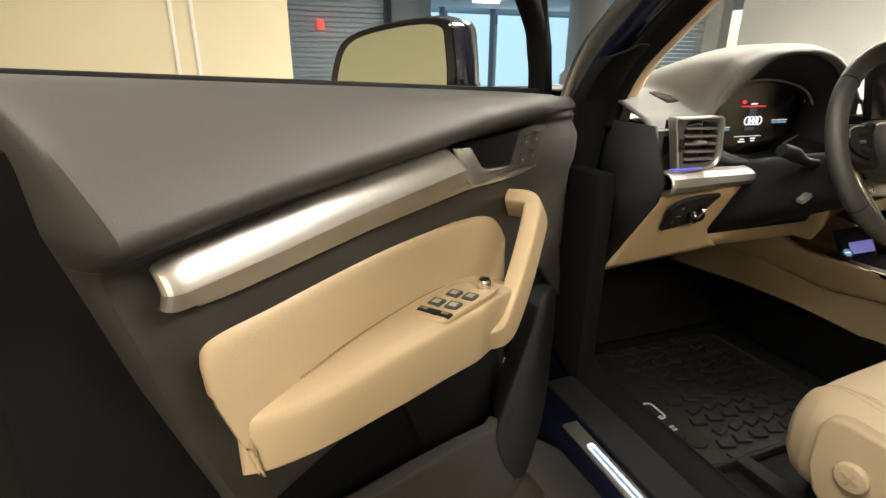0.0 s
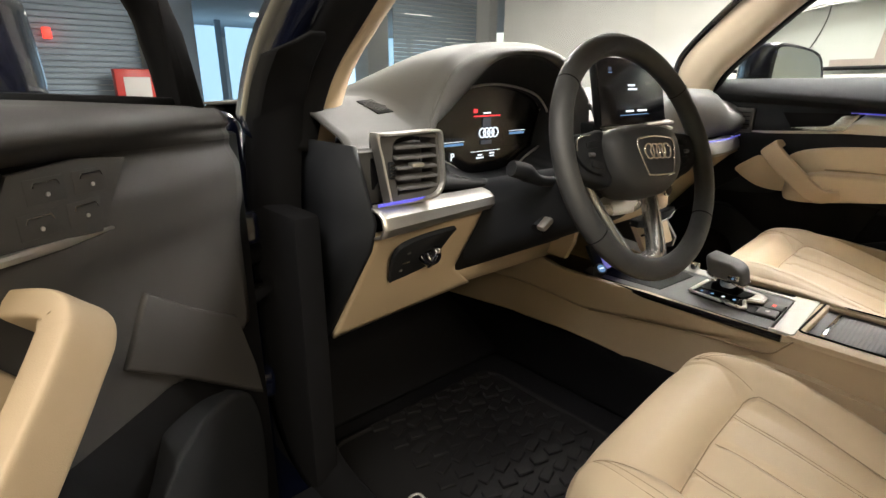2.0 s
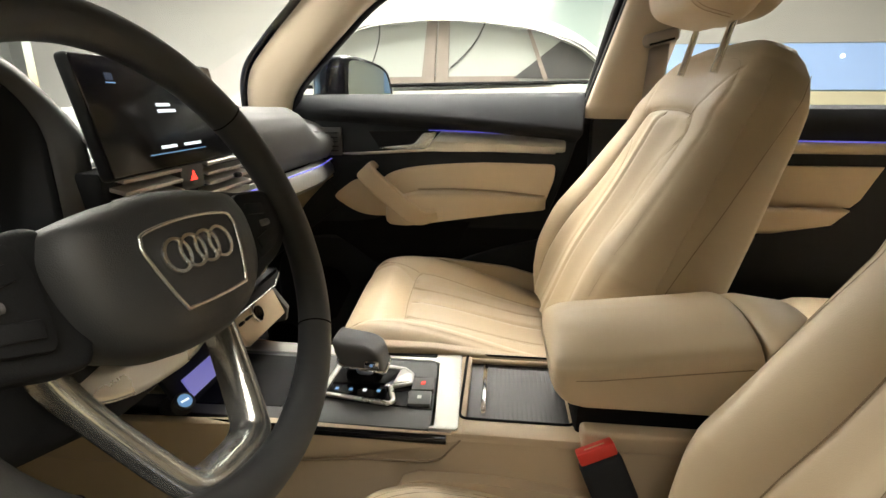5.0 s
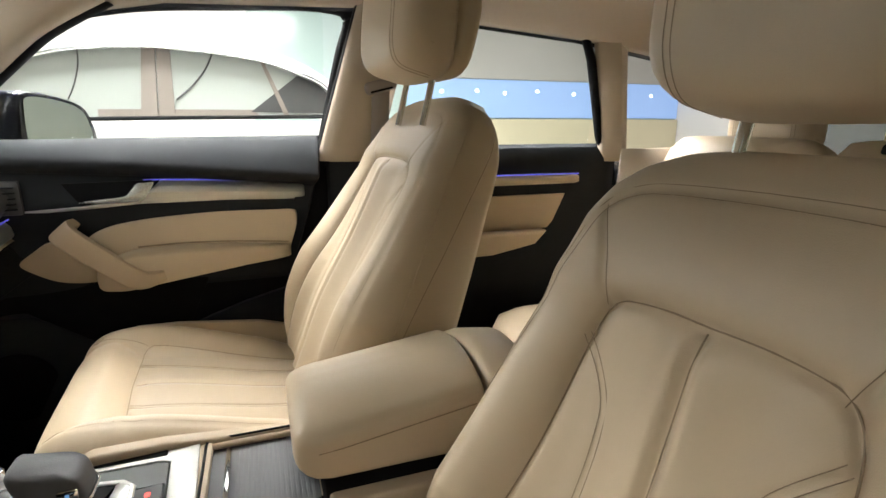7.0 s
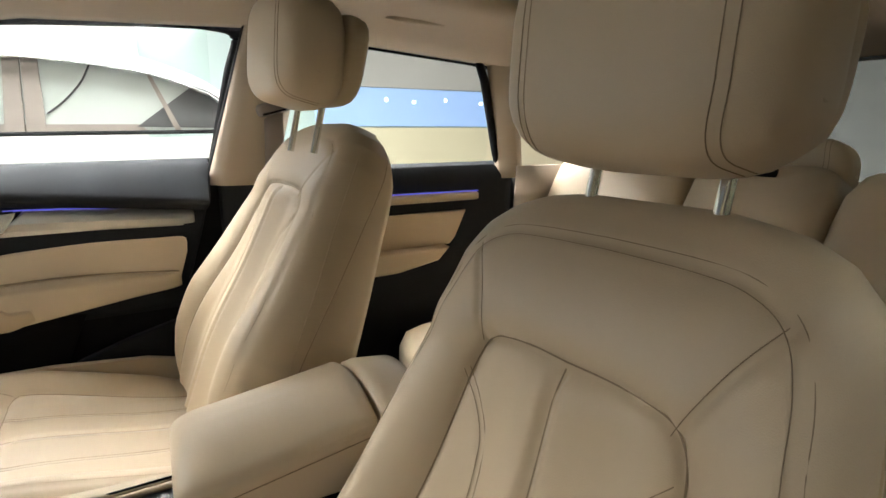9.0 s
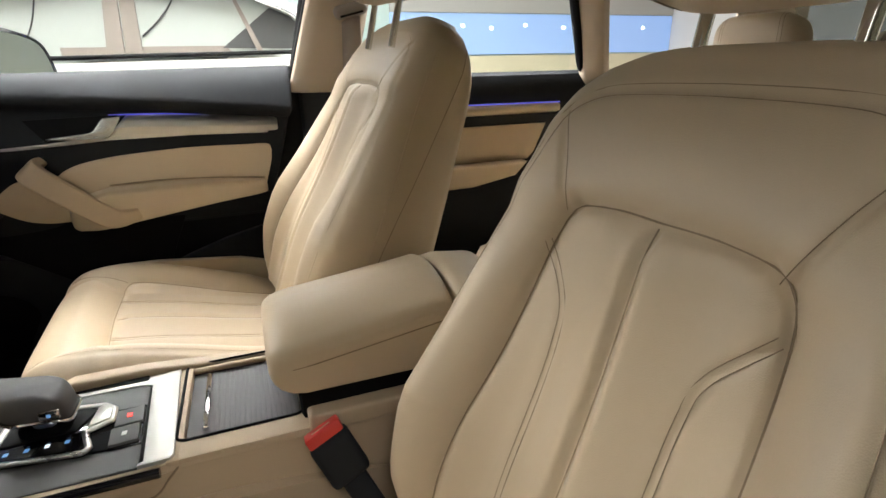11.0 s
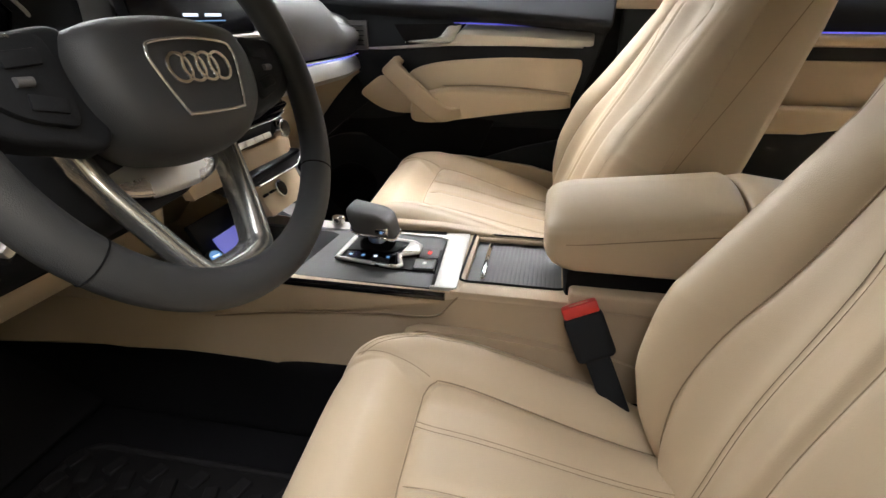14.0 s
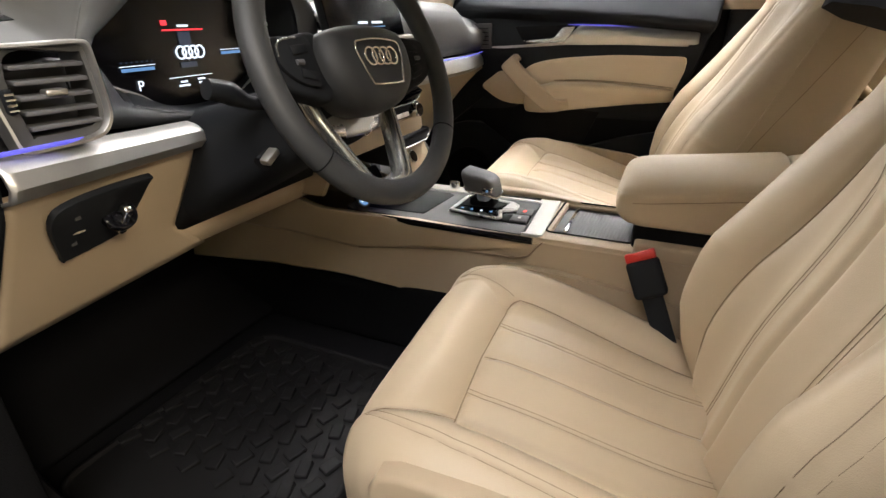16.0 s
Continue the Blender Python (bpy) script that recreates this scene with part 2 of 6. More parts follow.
def thing(name, label, category, place=(0, 0, 0), group="", kind="", matrix=None):
    ob = new(name)
    ob.empty_display_size = 0.05
    ob.matrix_world = matrix if matrix is not None else Matrix.Translation(place)
    return tagged(ob, label, category, group, kind)


def lettering(name, text, size, m, mat, parent, depth=0.0004):
    cu = bpy.data.curves.new(name, "FONT")
    cu.body, cu.size, cu.extrude, cu.align_x, cu.align_y = text, size, depth, "CENTER", "CENTER"
    cu.materials.append(mat)
    ob = new(name, cu)
    ob.parent = parent
    ob.matrix_local = m
    return ob


def interp(x, xs, ys):
    return np.interp(x, xs, ys)


def ease(x):
    x = np.clip(x, 0, 1)
    return x * x * (3 - 2 * x)


def line_gap(px, py, line):
    """Distance of the points from a polyline."""
    best = np.full(np.shape(px), 9.0)
    for (ax, ay), (bx, by) in zip(line[:-1], line[1:]):
        dx, dy = bx - ax, by - ay
        t = np.clip(((px - ax) * dx + (py - ay) * dy) / (dx * dx + dy * dy + 1e-12), 0, 1)
        best = np.minimum(best, np.hypot(px - ax - t * dx, py - ay - t * dy))
    return best


# ---- the garage ----
floor = part("floor", span((-9, -9, -0.1), (16, 26, 0.0), 0), CONCRETE, None, smooth=False)
tagged(floor, "grey polished concrete garage floor", "floor", kind="structure")
ceiling = part("ceiling", span((-9, -9, 3.1), (16, 26, 3.25), 0), CEILING, None, smooth=False)
tagged(ceiling, "pale painted concrete garage ceiling", "ceiling", kind="structure")


def wall(name, lo, hi, mat, label):
    return tagged(part(name, span(lo, hi, 0), mat, None, smooth=False), label, "wall", kind="structure")


wall("wall_north", (-6, 5.0, 0), (-1.02, 5.2, 3.1), CREAM, "cream painted wall ahead of the car")
wall("wall_west", (-6.2, -9, 0), (-6, 5.2, 3.1), CREAM, "cream painted side wall of the garage")
wall("wall_south", (-6.2, -7.2, 0), (16, -7, 3.1), WHITEWALL, "white painted back wall of the garage")
wall("wall_east_1", (6.5, -0.15, 0), (6.7, 6.7, 3.1), WHITEWALL, "white painted wall beside the parked cars")
wall("wall_east_2", (6.6, -7, 0), (6.8, -0.15, 3.1), TEAL, "pale teal glazed wall behind the white car")
wall("wall_far", (-0.2, 25.8, 0), (16, 26, 3.1), WHITEWALL, "far wall of the parking deck")


# ---- seats ----


def mirror_line(line):
    return [(-x, y) for x, y in line]


BACK_INSERT = [(0.158, 0.0), (0.150, 0.15), (0.136, 0.30), (0.127, 0.40), (0.121, 0.445), (0.112, 0.470), (0.095, 0.484), (0.05, 0.490), (0.0, 0.490)]
BACK_DIAG = [(0.110, 0.474), (0.135, 0.53), (0.160, 0.572)]
BACK_TOP = [(0.0, 0.603), (0.08, 0.601), (0.125, 0.595), (0.158, 0.575), (0.176, 0.535), (0.190, 0.46), (0.212, 0.33), (0.232, 0.20), (0.222, 0.08)]
BACK_SOFT = [(0.1205, 0.440), (0.083, 0.392), (0.074, 0.352), (0.074, 0.26), (0.082, 0.0)]
SEAT_INSERT = [(0.146, -0.372), (0.156, -0.2), (0.163, -0.085), (0.160, -0.066), (0.148, -0.055), (0.125, -0.051), (0.0, -0.047)]
SEAT_DIAG = [(0.158, -0.060), (0.170, -0.030), (0.182, 0.010), (0.190, 0.046)]
SEAT_OUTER = [(0.190, 0.040), (0.202, 0.012), (0.212, -0.04), (0.216, -0.12), (0.214, -0.24), (0.208, -0.34)]
SEAT_SOFT = [(0.076, -0.372), (0.086, -0.052)]


def back_width(h):
    return interp(h, [0, 0.05, 0.12, 0.19, 0.34, 0.46, 0.56, 0.60, 0.625, 0.642, 0.650], [0.188, 0.228, 0.255, 0.264, 0.243, 0.219, 0.208, 0.190, 0.165, 0.130, 0.09])


def back_front(x, h, bolster=1.0):
    w = back_width(h)
    q = np.clip(np.abs(x) / w, 0, 1)
    bol = interp(h, [0, 0.1, 0.22, 0.40, 0.52, 0.65], [0.038, 0.060, 0.064, 0.034, 0.010, 0.0]) * bolster
    d = bol * ease((np.abs(x) - 0.095) / 0.11) + 0.012 * np.exp(-((h - 0.16) / 0.12) ** 2) - 0.02 * ease((h - 0.45) / 0.2)
    d = d + 0.008 * np.cos(np.clip(x / 0.072, -1, 1) * np.pi) * ease((0.5 - h) / 0.05)
    edge = (bol + 0.05) * (1 - np.sqrt(np.clip(1 - q**7, 0, 1)))
    t = np.clip((h - 0.56) / 0.0905, 0, 1)
    return d - edge - 0.046 * (1 - np.sqrt(1 - t**2))


def back_groove(x, h):
    a = np.abs(x)
    gap = line_gap(a, h, BACK_INSERT)
    g = 0.0065 * np.exp(-(gap / 0.0045) ** 2) + 0.0075 * np.exp(-(gap / 0.014) ** 2)
    g += 0.0035 * np.exp(-(line_gap(a, h, BACK_DIAG) / 0.005) ** 2)
    g += 0.0030 * np.exp(-(line_gap(a, h, BACK_TOP) / 0.006) ** 2)
    g += 0.0026 * np.exp(-(line_gap(a, h, BACK_SOFT) / 0.006) ** 2)
    g += 0.0110 * np.exp(-((a / 0.008) ** 2)) * ease((0.489 - h) / 0.012)
    return g


def back_point(x, h, lift=0.0, bolster=1.0):
    d = back_front(np.asarray(x), np.asarray(h), bolster) + lift
    return np.asarray(x)[..., None] * np.array([1, 0, 0]) + np.asarray(h)[..., None] * np.array([0, 0, 1]) + d[..., None] * np.array([0, 1, 0])


def seat_width(y):
    return interp(y, [-0.40, -0.33, -0.2, -0.06, -0.02, 0.025, 0.055, 0.072, 0.080], [0.225, 0.245, 0.260, 0.264, 0.262, 0.252, 0.236, 0.212, 0.185])


def seat_top(x, y):
    w = seat_width(y)
    q = np.clip(np.abs(x) / w, 0, 1)
    z = 0.508 + 0.070 * ease((y + 0.40) / 0.38)
    ridge = 0.030 * ease((y + 0.058) / 0.065)
    z = z + np.maximum(ridge, interp(y, [-0.4, -0.3, -0.1, 0.1], [0.020, 0.046, 0.055, 0.046]) * ease((np.abs(x) - 0.125) / 0.085))
    z = z + 0.003 * np.cos(np.clip(x / 0.084, -1, 1) * np.pi) * ease((-0.05 - y) / 0.03)
    z = z - 0.075 * (1 - np.sqrt(np.clip(1 - q**6, 0, 1)))
    f = np.clip((y + 0.02) / 0.101, 0, 1)
    z = z - 0.085 * (1 - np.sqrt(np.clip(1 - f**2.8, 0, 1)))
    return z


def seat_groove(x, y):
    a = np.abs(x)
    gap = line_gap(a, y, SEAT_INSERT)
    g = 0.0060 * np.exp(-(gap / 0.0045) ** 2) + 0.0070 * np.exp(-(gap / 0.014) ** 2)
    g += 0.0035 * np.exp(-(line_gap(a, y, SEAT_DIAG) / 0.005) ** 2)
    g += 0.0026 * np.exp(-(line_gap(a, y, SEAT_SOFT) / 0.006) ** 2)
    g += 0.0020 * np.exp(-(line_gap(a, y, SEAT_OUTER) / 0.006) ** 2)
    g += 0.0070 * np.exp(-((a / 0.0075) ** 2)) * ease((-0.052 - y) / 0.012)
    return g


def superblob(a, b, c, e=4.0, n=28, m=40):
    out = []
    for th in np.linspace(-np.pi / 2, np.pi / 2, n):
        row = []
        for ph in np.linspace(0, 2 * np.pi, m, endpoint=False):
            d = np.array([np.cos(th) * np.cos(ph), np.cos(th) * np.sin(ph), np.sin(th)])
            k = (np.abs(d) ** e).sum() ** (-1 / e)
            row.append(d * k * (a, b, c))
        out.append(row)
    return np.array(out)


def headrest(place, tilt, label, posts=True, size=(0.135, 0.060, 0.098)):
    ob = thing("headrest", label, "headrest", matrix=pose(*place, 0, 0, 6 if posts else 0))
    g = superblob(*size, e=4.2)
    zz = g[..., 2] / size[2]
    g[..., 0] *= 1 - 0.06 * ease((zz - 0.2) / 0.8) - 0.07 * ease((-zz - 0.4) / 0.6)
    g[..., 1] += 0.014 * zz
    rot = np.array(pose(0, 0, 0, tilt).to_3x3())
    mesh_ob("cushion", (g @ rot.T).reshape(-1, 3), grid_faces(*g.shape[:2], wrap_v=True), LEATHER, ob, angle=70)
    for sx in (-1, 1):
        for k in (0.0, 0.07):
            xf = 0.66 + k
            r = (1 - xf**4.2) ** (1 / 4.2)
            ph = np.linspace(-1.9, 1.9, 60)
            d = (np.abs(np.cos(ph)) ** 4.2 + np.abs(np.sin(ph)) ** 4.2) ** (-1 / 4.2)
            zf = r * d * np.sin(ph)
            xs = sx * size[0] * xf * (1 - 0.06 * ease((zf - 0.2) / 0.8) - 0.07 * ease((-zf - 0.4) / 0.6))
            ring = np.stack([xs, size[1] * r * d * np.cos(ph) + 0.014 * zf, size[2] * zf], 1)
            tube("seam", ring @ rot.T, 0.0005, STITCH, ob, n=5)
    if posts:
        gs = superblob(size[0] * 0.90, 0.030, size[2] * 0.86, 4.0, 20, 36) + np.array([0, -size[1] - 0.012, 0.004])
        mesh_ob("rear_shell", (gs @ rot.T).reshape(-1, 3), grid_faces(*gs.shape[:2], wrap_v=True), LEATHER, ob, angle=70)
    part("adjuster_button", rod(0.012, 0.004, (-size[0] * 0.975, 0.0, -size[2] * 0.35), (0, 90, 0), bev=0.001), BEIGE, ob)
    if posts:
        for sx in (-1, 1):
            part("post", rod(0.0065, 0.12, (sx * 0.066, -0.020, -size[2] - 0.030), (tilt, 0, 0)), CHROME, ob, "chrome headrest post")
    return ob


def front_seat(shift, side, label, foot, lean, yaw, bolster, crisp=1.0):
    """A front seat; side is +1 where the door lies towards +x; foot and lean place the backrest."""
    ob = thing("front_seat", label, "car seat", group="front seats", matrix=pose(*shift, 0, 0, 4.5))
    tilt_ = pose(*foot, lean, 0, yaw)
    ys = np.concatenate([np.linspace(-0.40, -0.03, 150), -0.03 + 0.110 * np.sin(np.linspace(0.03, 1.0, 44) * np.pi / 2)])
    loops = []
    for y in ys:
        w = float(seat_width(y))
        x = w * np.sin(np.linspace(-1, 1, 221) * np.pi / 2) * 0.35 + w * np.linspace(-1, 1, 221) * 0.65
        z = seat_top(x, np.full_like(x, y)) - crisp * seat_groove(x, np.full_like(x, y))
        top = np.stack([x, np.full_like(x, y), z], 1)
        zb = min(0.47, z.min() - 0.004)
        low = np.array([[w * 0.985, y, zb], [w * 0.93, y - 0.004, zb - 0.03], [-w * 0.93, y - 0.004, zb - 0.03], [-w * 0.985, y, zb]])
        loops.append(np.concatenate([top, low]))
    loft("cushion", loops, LEATHER, ob, angle=60)
    hs = np.concatenate([np.linspace(0, 0.55, 180), 0.555 + 0.095 * np.sin(np.linspace(0, 1, 40) * np.pi / 2)])
    loops = []
    for h in hs:
        w = float(back_width(h))
        x = w * np.sin(np.linspace(-1, 1, 221) * np.pi / 2) * 0.4 + w * np.linspace(-1, 1, 221) * 0.6
        d = back_front(x, np.full_like(x, h), bolster) - crisp * back_groove(x, np.full_like(x, h))
        front = np.stack([x, d, np.full_like(x, h)], 1)
        t_ = min(1.0, max(0.0, (h - 0.53) / 0.1205))
        thick = float(interp(h, [0, 0.2, 0.5, 0.65], [0.165, 0.200, 0.170, 0.140])) - 0.050 * (1 - math.sqrt(1 - t_**2))
        xb = np.linspace(1, -1, 21)[1:-1]
        db = -thick + (thick - 0.060) * np.abs(xb) ** 14
        back = np.stack([xb * w, db, np.full_like(xb, h)], 1)
        loops.append(np.concatenate([front, back]))
    rest_ = loft("backrest", loops, LEATHER, ob, angle=60)
    rest_.matrix_local = tilt_
    # thread lines beside the seams
    def back_thread(line, offs, lift=-0.0012, r=0.00045 * crisp):
        p = smooth_line(line, 50)
        t = np.gradient(p, axis=0)
        nrm = np.stack([-t[:, 1], t[:, 0]], 1) / (np.linalg.norm(t, axis=1)[:, None] + 1e-9)
        for o in offs:
            for sgn in (1, -1):
                q = p + nrm * o
                tube("stitching", back_point(sgn * q[:, 0], q[:, 1], lift, bolster), r, STITCH, rest_, n=5)

    back_thread(BACK_TOP, (0.0055, -0.0055))
    back_thread(BACK_SOFT, (0.004, -0.004))
    back_thread(BACK_DIAG, (0.004,))
    back_thread(BACK_INSERT, (0.0,), -0.0132 * crisp, 0.0010 * crisp)
    zc = np.linspace(0.02, 0.485, 30)
    tube("stitching", back_point(0 * zc, zc, -0.0110 * crisp, bolster), 0.0009 * crisp, STITCH, rest_, n=5)
    # piping along the edge of the side panel and its lower seam
    zc = np.linspace(0.03, 0.57, 40)
    for sgn in (1, -1):
        tube("piping", np.stack([sgn * (back_width(zc) - 0.0008), 0 * zc - 0.046, zc], 1), 0.0016, LEATHER, rest_, n=6)
        zs_ = np.linspace(0.06, 0.60, 40)
        tube("stitching", np.stack([sgn * (back_width(zs_) + 0.0002), -0.058 - 0.050 * ease((zs_ - 0.10) / 0.5), zs_], 1), 0.0006, STITCH, rest_, n=5)
    zc = np.linspace(-0.372, -0.053, 20)
    tube("stitching", np.stack([0 * zc, zc, seat_top(0 * zc, zc) - 0.0071 * crisp], 1), 0.0008 * crisp, STITCH, ob, n=5)
    p = smooth_line(SEAT_INSERT, 50)
    for sgn in (1, -1):
        tube("stitching", np.stack([sgn * p[:, 0], p[:, 1], seat_top(p[:, 0], p[:, 1]) - 0.0122 * crisp], 1), 0.0010 * crisp, STITCH, ob, n=5)
    for line, offs in ((SEAT_SOFT, (0.004, -0.004)), (SEAT_DIAG, (0.0,)), (SEAT_OUTER, (0.005, -0.005))):
        p = smooth_line(line, 30)
        for o in offs:
            for sgn in (1, -1):
                x = sgn * (p[:, 0] + o)
                tube("stitching", np.stack([x, p[:, 1], seat_top(x, p[:, 1]) - 0.0010], 1), 0.00045, STITCH, ob, n=5)
    # joint roll between cushion and backrest, side valance, rails
    g = superblob(0.172, 0.034, 0.030, 5.0, 18, 32) + np.array([0, -0.404, 0.487])
    mesh_ob("rear_roll", g.reshape(-1, 3), grid_faces(*g.shape[:2], wrap_v=True), LEATHER, ob, angle=70)
    for sx in (-1, 1):
        out = [(-0.40, 0.40), (-0.40, 0.545), (-0.30, 0.575), (-0.12, 0.598), (-0.03, 0.602), (-0.008, 0.594), (0.004, 0.570), (0.004, 0.50), (-0.012, 0.455), (-0.06, 0.42)]
        val = prism("side_cover", out, lambda a, b, c, sx=sx: (sx * (0.247 + c), a, b), 0.024, BEIGE, ob, bev=0.008, seg=3)
        if sx == side:
            part("adjuster_knob", rod(0.024, 0.012, (sx * 0.275, -0.06, 0.522), (0, 90, 0), bev=0.004), LEATHER, val)
            part("adjuster_mark", box((0.002, 0.006, 0.026), (sx * 0.2815, -0.06, 0.522), 0.0008, turn=(20, 0, 0)), BEIGE, val)
            part("adjuster_mark", box((0.002, 0.026, 0.006), (sx * 0.2815, -0.06, 0.522), 0.0008, turn=(20, 0, 0)), BEIGE, val)
        part("rail", span((sx * 0.19 - 0.018, -0.42, 0.335), (sx * 0.19 + 0.018, 0.17, 0.36), 0.003), RUBBER, ob)
    part("seat_base", span((-0.22, -0.36, 0.36), (0.22, 0.02, 0.47), 0.02), RUBBER, ob)
    for sx in (-1, 1):
        part("post_collar", rod(0.016, 0.008, (sx * 0.066, -0.085, 0.647), bev=0.003), BEIGE, rest_)
    return ob


SEAT_D = (-0.378, 0.0, 0.0)
SEAT_P = (0.372, 0.14, 0.072)
front_seat(SEAT_D, -1, "beige leather driver seat with fluted insert and stitched bolsters", (-0.027, -0.362, 0.505), 16.3, 1.5, 1.35)
front_seat(SEAT_P, 1, "beige leather passenger seat with fluted insert and stitched bolsters", (-0.022, -0.350, 0.558), 26.0, 1.0, 0.78, 0.55)
headrest((-0.362, -0.580, 1.240), 12, "beige leather headrest on chrome posts above the driver seat")
headrest((0.372, -0.458, 1.318), 14, "beige leather headrest on chrome posts above the passenger seat", size=(0.135, 0.066, 0.098))


# ---- doors ----
def door_panel(name, label, m, flip, driver):
    """A front door; local x runs along the door from its hinge, y towards the cabin, z up."""
    ob = thing(name, label, "car door", matrix=m)
    s = -1 if flip else 1

    def at(u, w, z):
        return (u, s * w, z)

    belt = lambda u: interp(u, [0, 0.25, 0.95], [1.05, 1.066, 1.102] if driver else [1.112, 1.114, 1.120])
    crease = [1.036, 1.046, 1.050, 1.038, 1.029] if driver else [1.085, 1.072, 1.060, 1.036, 1.026]
    # one moulded skin: upper roll from the glass to the crease, then the panel below; both end in a rear face
    def rear_u(z):
        return interp(z, [0.33, 0.5, 0.7, 0.80, 0.83, 0.92, 1.025, 1.10], [0.80, 0.825, 0.846, 0.858, 0.868, 0.897, 0.925, 0.932])

    def crease_at(u):
        return interp(u, [0, 0.3, 0.52, 0.945], [0.032, 0.065, 0.082, 0.088]), interp(u, [0, 0.3, 0.52, 0.83, 0.945], crease)

    def skin(profile):
        rows = []
        for f in np.linspace(0, 1, 60):
            rows.append([(0.06 + (rear_u(z) - 0.06) * f, w, z) for w, z in profile(0.06 + 0.865 * f)])
        last = rows[-1]
        for du, k in ((0.0030, 0.06), (0.0045, 0.14), (0.0050, 0.5), (0.0050, 1.0)):
            rows.append([(u + du, w + (min(w, -0.035) - w) * k, z) for u, w, z in last])
        return [[at(*q) for q in row] for row in rows]

    def upper(u):
        b, (cw, cz) = belt(u), crease_at(u)
        k = ease(u / 0.4)
        return smooth_line([(-0.035, b - 0.02), (-0.028, b - 0.003), (-0.012, b), (0.010, b - 0.004), (cw * 0.55, (b + cz) / 2 + 0.006), (cw - 0.006, cz + 0.008), (cw, cz - 0.003), (cw - 0.005, cz - 0.010), (cw - 0.020 * k, cz - 0.017), (cw - 0.034 * k, cz - 0.024)], 27)

    def lower(u):
        cw, cz = crease_at(u)
        k = ease(u / 0.4)
        return smooth_line([(cw - 0.033 * k, cz - 0.0235), (cw - 0.040 * k, cz - 0.032), (0.046, 0.985), (0.046, 0.960), (0.044, 0.938), (0.036, 0.90), (0.036, 0.80), (0.034, 0.765), (0.024, 0.745), (0.024, 0.60), (0.026, 0.44), (0.03, 0.36), (0.0, 0.335)], 60)

    # passenger skin, plate and bin wall take darker colours that carry the shade
    sheet("upper_trim", skin(upper), PANEL if driver else TRIMSHADE, ob, "dark grey soft-touch upper door trim", thick=0.003, angle=50)
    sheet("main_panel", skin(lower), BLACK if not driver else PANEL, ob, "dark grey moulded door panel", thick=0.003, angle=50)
    # rear and front ends of the door, painted shell
    shell = [(0.0, 0.33), (0.0, 1.03), (0.03, 1.045), (0.965, 1.092), (0.985, 1.06), (0.985, 0.60), (0.95, 0.36), (0.93, 0.33)]
    prism("outer_shell", shell, lambda a, b, c: at(a, -0.05 - c, b), 0.10, NAVY, ob, "dark navy painted door skin", bev=0.03, seg=4)
    prism("inner_frame", [(0.015, 0.32), (0.015, 1.02), (0.965, 1.07), (0.97, 0.60), (0.93, 0.345)], lambda a, b, c: at(a, -0.05 + c, b), 0.075, SEAL, ob, "black inner door frame", bev=0.01)
    # silver strip, cut slantwise at its front end
    g = []
    for u in np.concatenate([np.linspace(0.526, 0.87, 40), 0.87 + 0.023 * np.sin(np.linspace(0.1, 1, 8) * np.pi / 2)]):
        zt, zb = interp(u, [0.43, 0.57, 0.67, 0.75, 0.83, 0.893], [1.024, 1.023, 1.020, 1.016, 1.009, 1.004]), interp(u, [0.43, 0.55, 0.72, 0.81, 0.893], [0.981, 0.980, 0.975, 0.971, 0.970])
        endk = np.clip(1 - ((u - 0.87) / 0.0235) ** 4, 0, 1) ** 0.3 if u > 0.87 else 1.0
        zm, hh = (zt + zb) / 2, (zt - zb) / 2 * (0.6 + 0.4 * endk)
        prof = [(0.034, 1.0), (0.0455, 0.98), (0.0495, 0.90), (0.0550, 0.55), (0.0595, 0.15), (0.0615, -0.15), (0.0620, -0.25), (0.0608, -0.34), (0.0580, -0.68), (0.0550, -1.0), (0.034, -1.02)]
        g.append([at(u + 0.9 * (zm + q[1] * hh - zb) * (1 - float(ease((u - 0.526) / 0.12))), 0.034 + (q[0] - 0.034) * (0.45 + 0.55 * endk), zm + q[1] * hh) for q in prof])
    strip = sheet("trim_strip", g, SILVER, ob, "satin aluminium trim strip", thick=0.003, angle=14)
    tube("ambient_line", [at(u, 0.0475, interp(u, [0.57, 0.67, 0.75, 0.83, 0.893], [1.0236, 1.0206, 1.0166, 1.0096, 1.0046]) + 0.0006) for u in np.linspace(0.60 if driver else 0.53, 0.882, 20)], 0.0009 if driver else 0.0017, BLUELED, strip, "blue ambient light line", n=6)
    g = []
    for u in np.linspace(0.275, 0.868, 40):
        zt, zb = interp(u, [0.275, 0.40, 0.50, 0.60, 0.72, 0.885], [0.961, 0.968, 0.978, 0.985, 0.978, 0.972]), interp(u, [0.275, 0.33, 0.42, 0.52, 0.70, 0.885], [0.9585, 0.957, 0.962, 0.969, 0.970, 0.965])
        k = float(ease((u - 0.27) / 0.14) * ease((0.895 - u) / 0.06))
        g.append([at(u, 0.042, zt), at(u, 0.046 + 0.0085 * k, zt + 0.0005), at(u, 0.046 + 0.009 * k, (zt * 2 + zb) / 3), at(u, 0.046 + 0.006 * k, zb), at(u, 0.042, zb - 0.001)])
    sheet("lower_lip", g, SILVER, ob, "narrow aluminium lip under the strip", thick=0.002, angle=25)
    # release handle in its dark cup
    prism("handle_cup", [(0.548, 1.024), (0.366, 1.021), (0.398, 0.972), (0.44, 0.980), (0.53, 0.985)], lambda a, b, c: at(a, 0.0455 + c, b), 0.0065, SEAL, ob, bev=0.001)
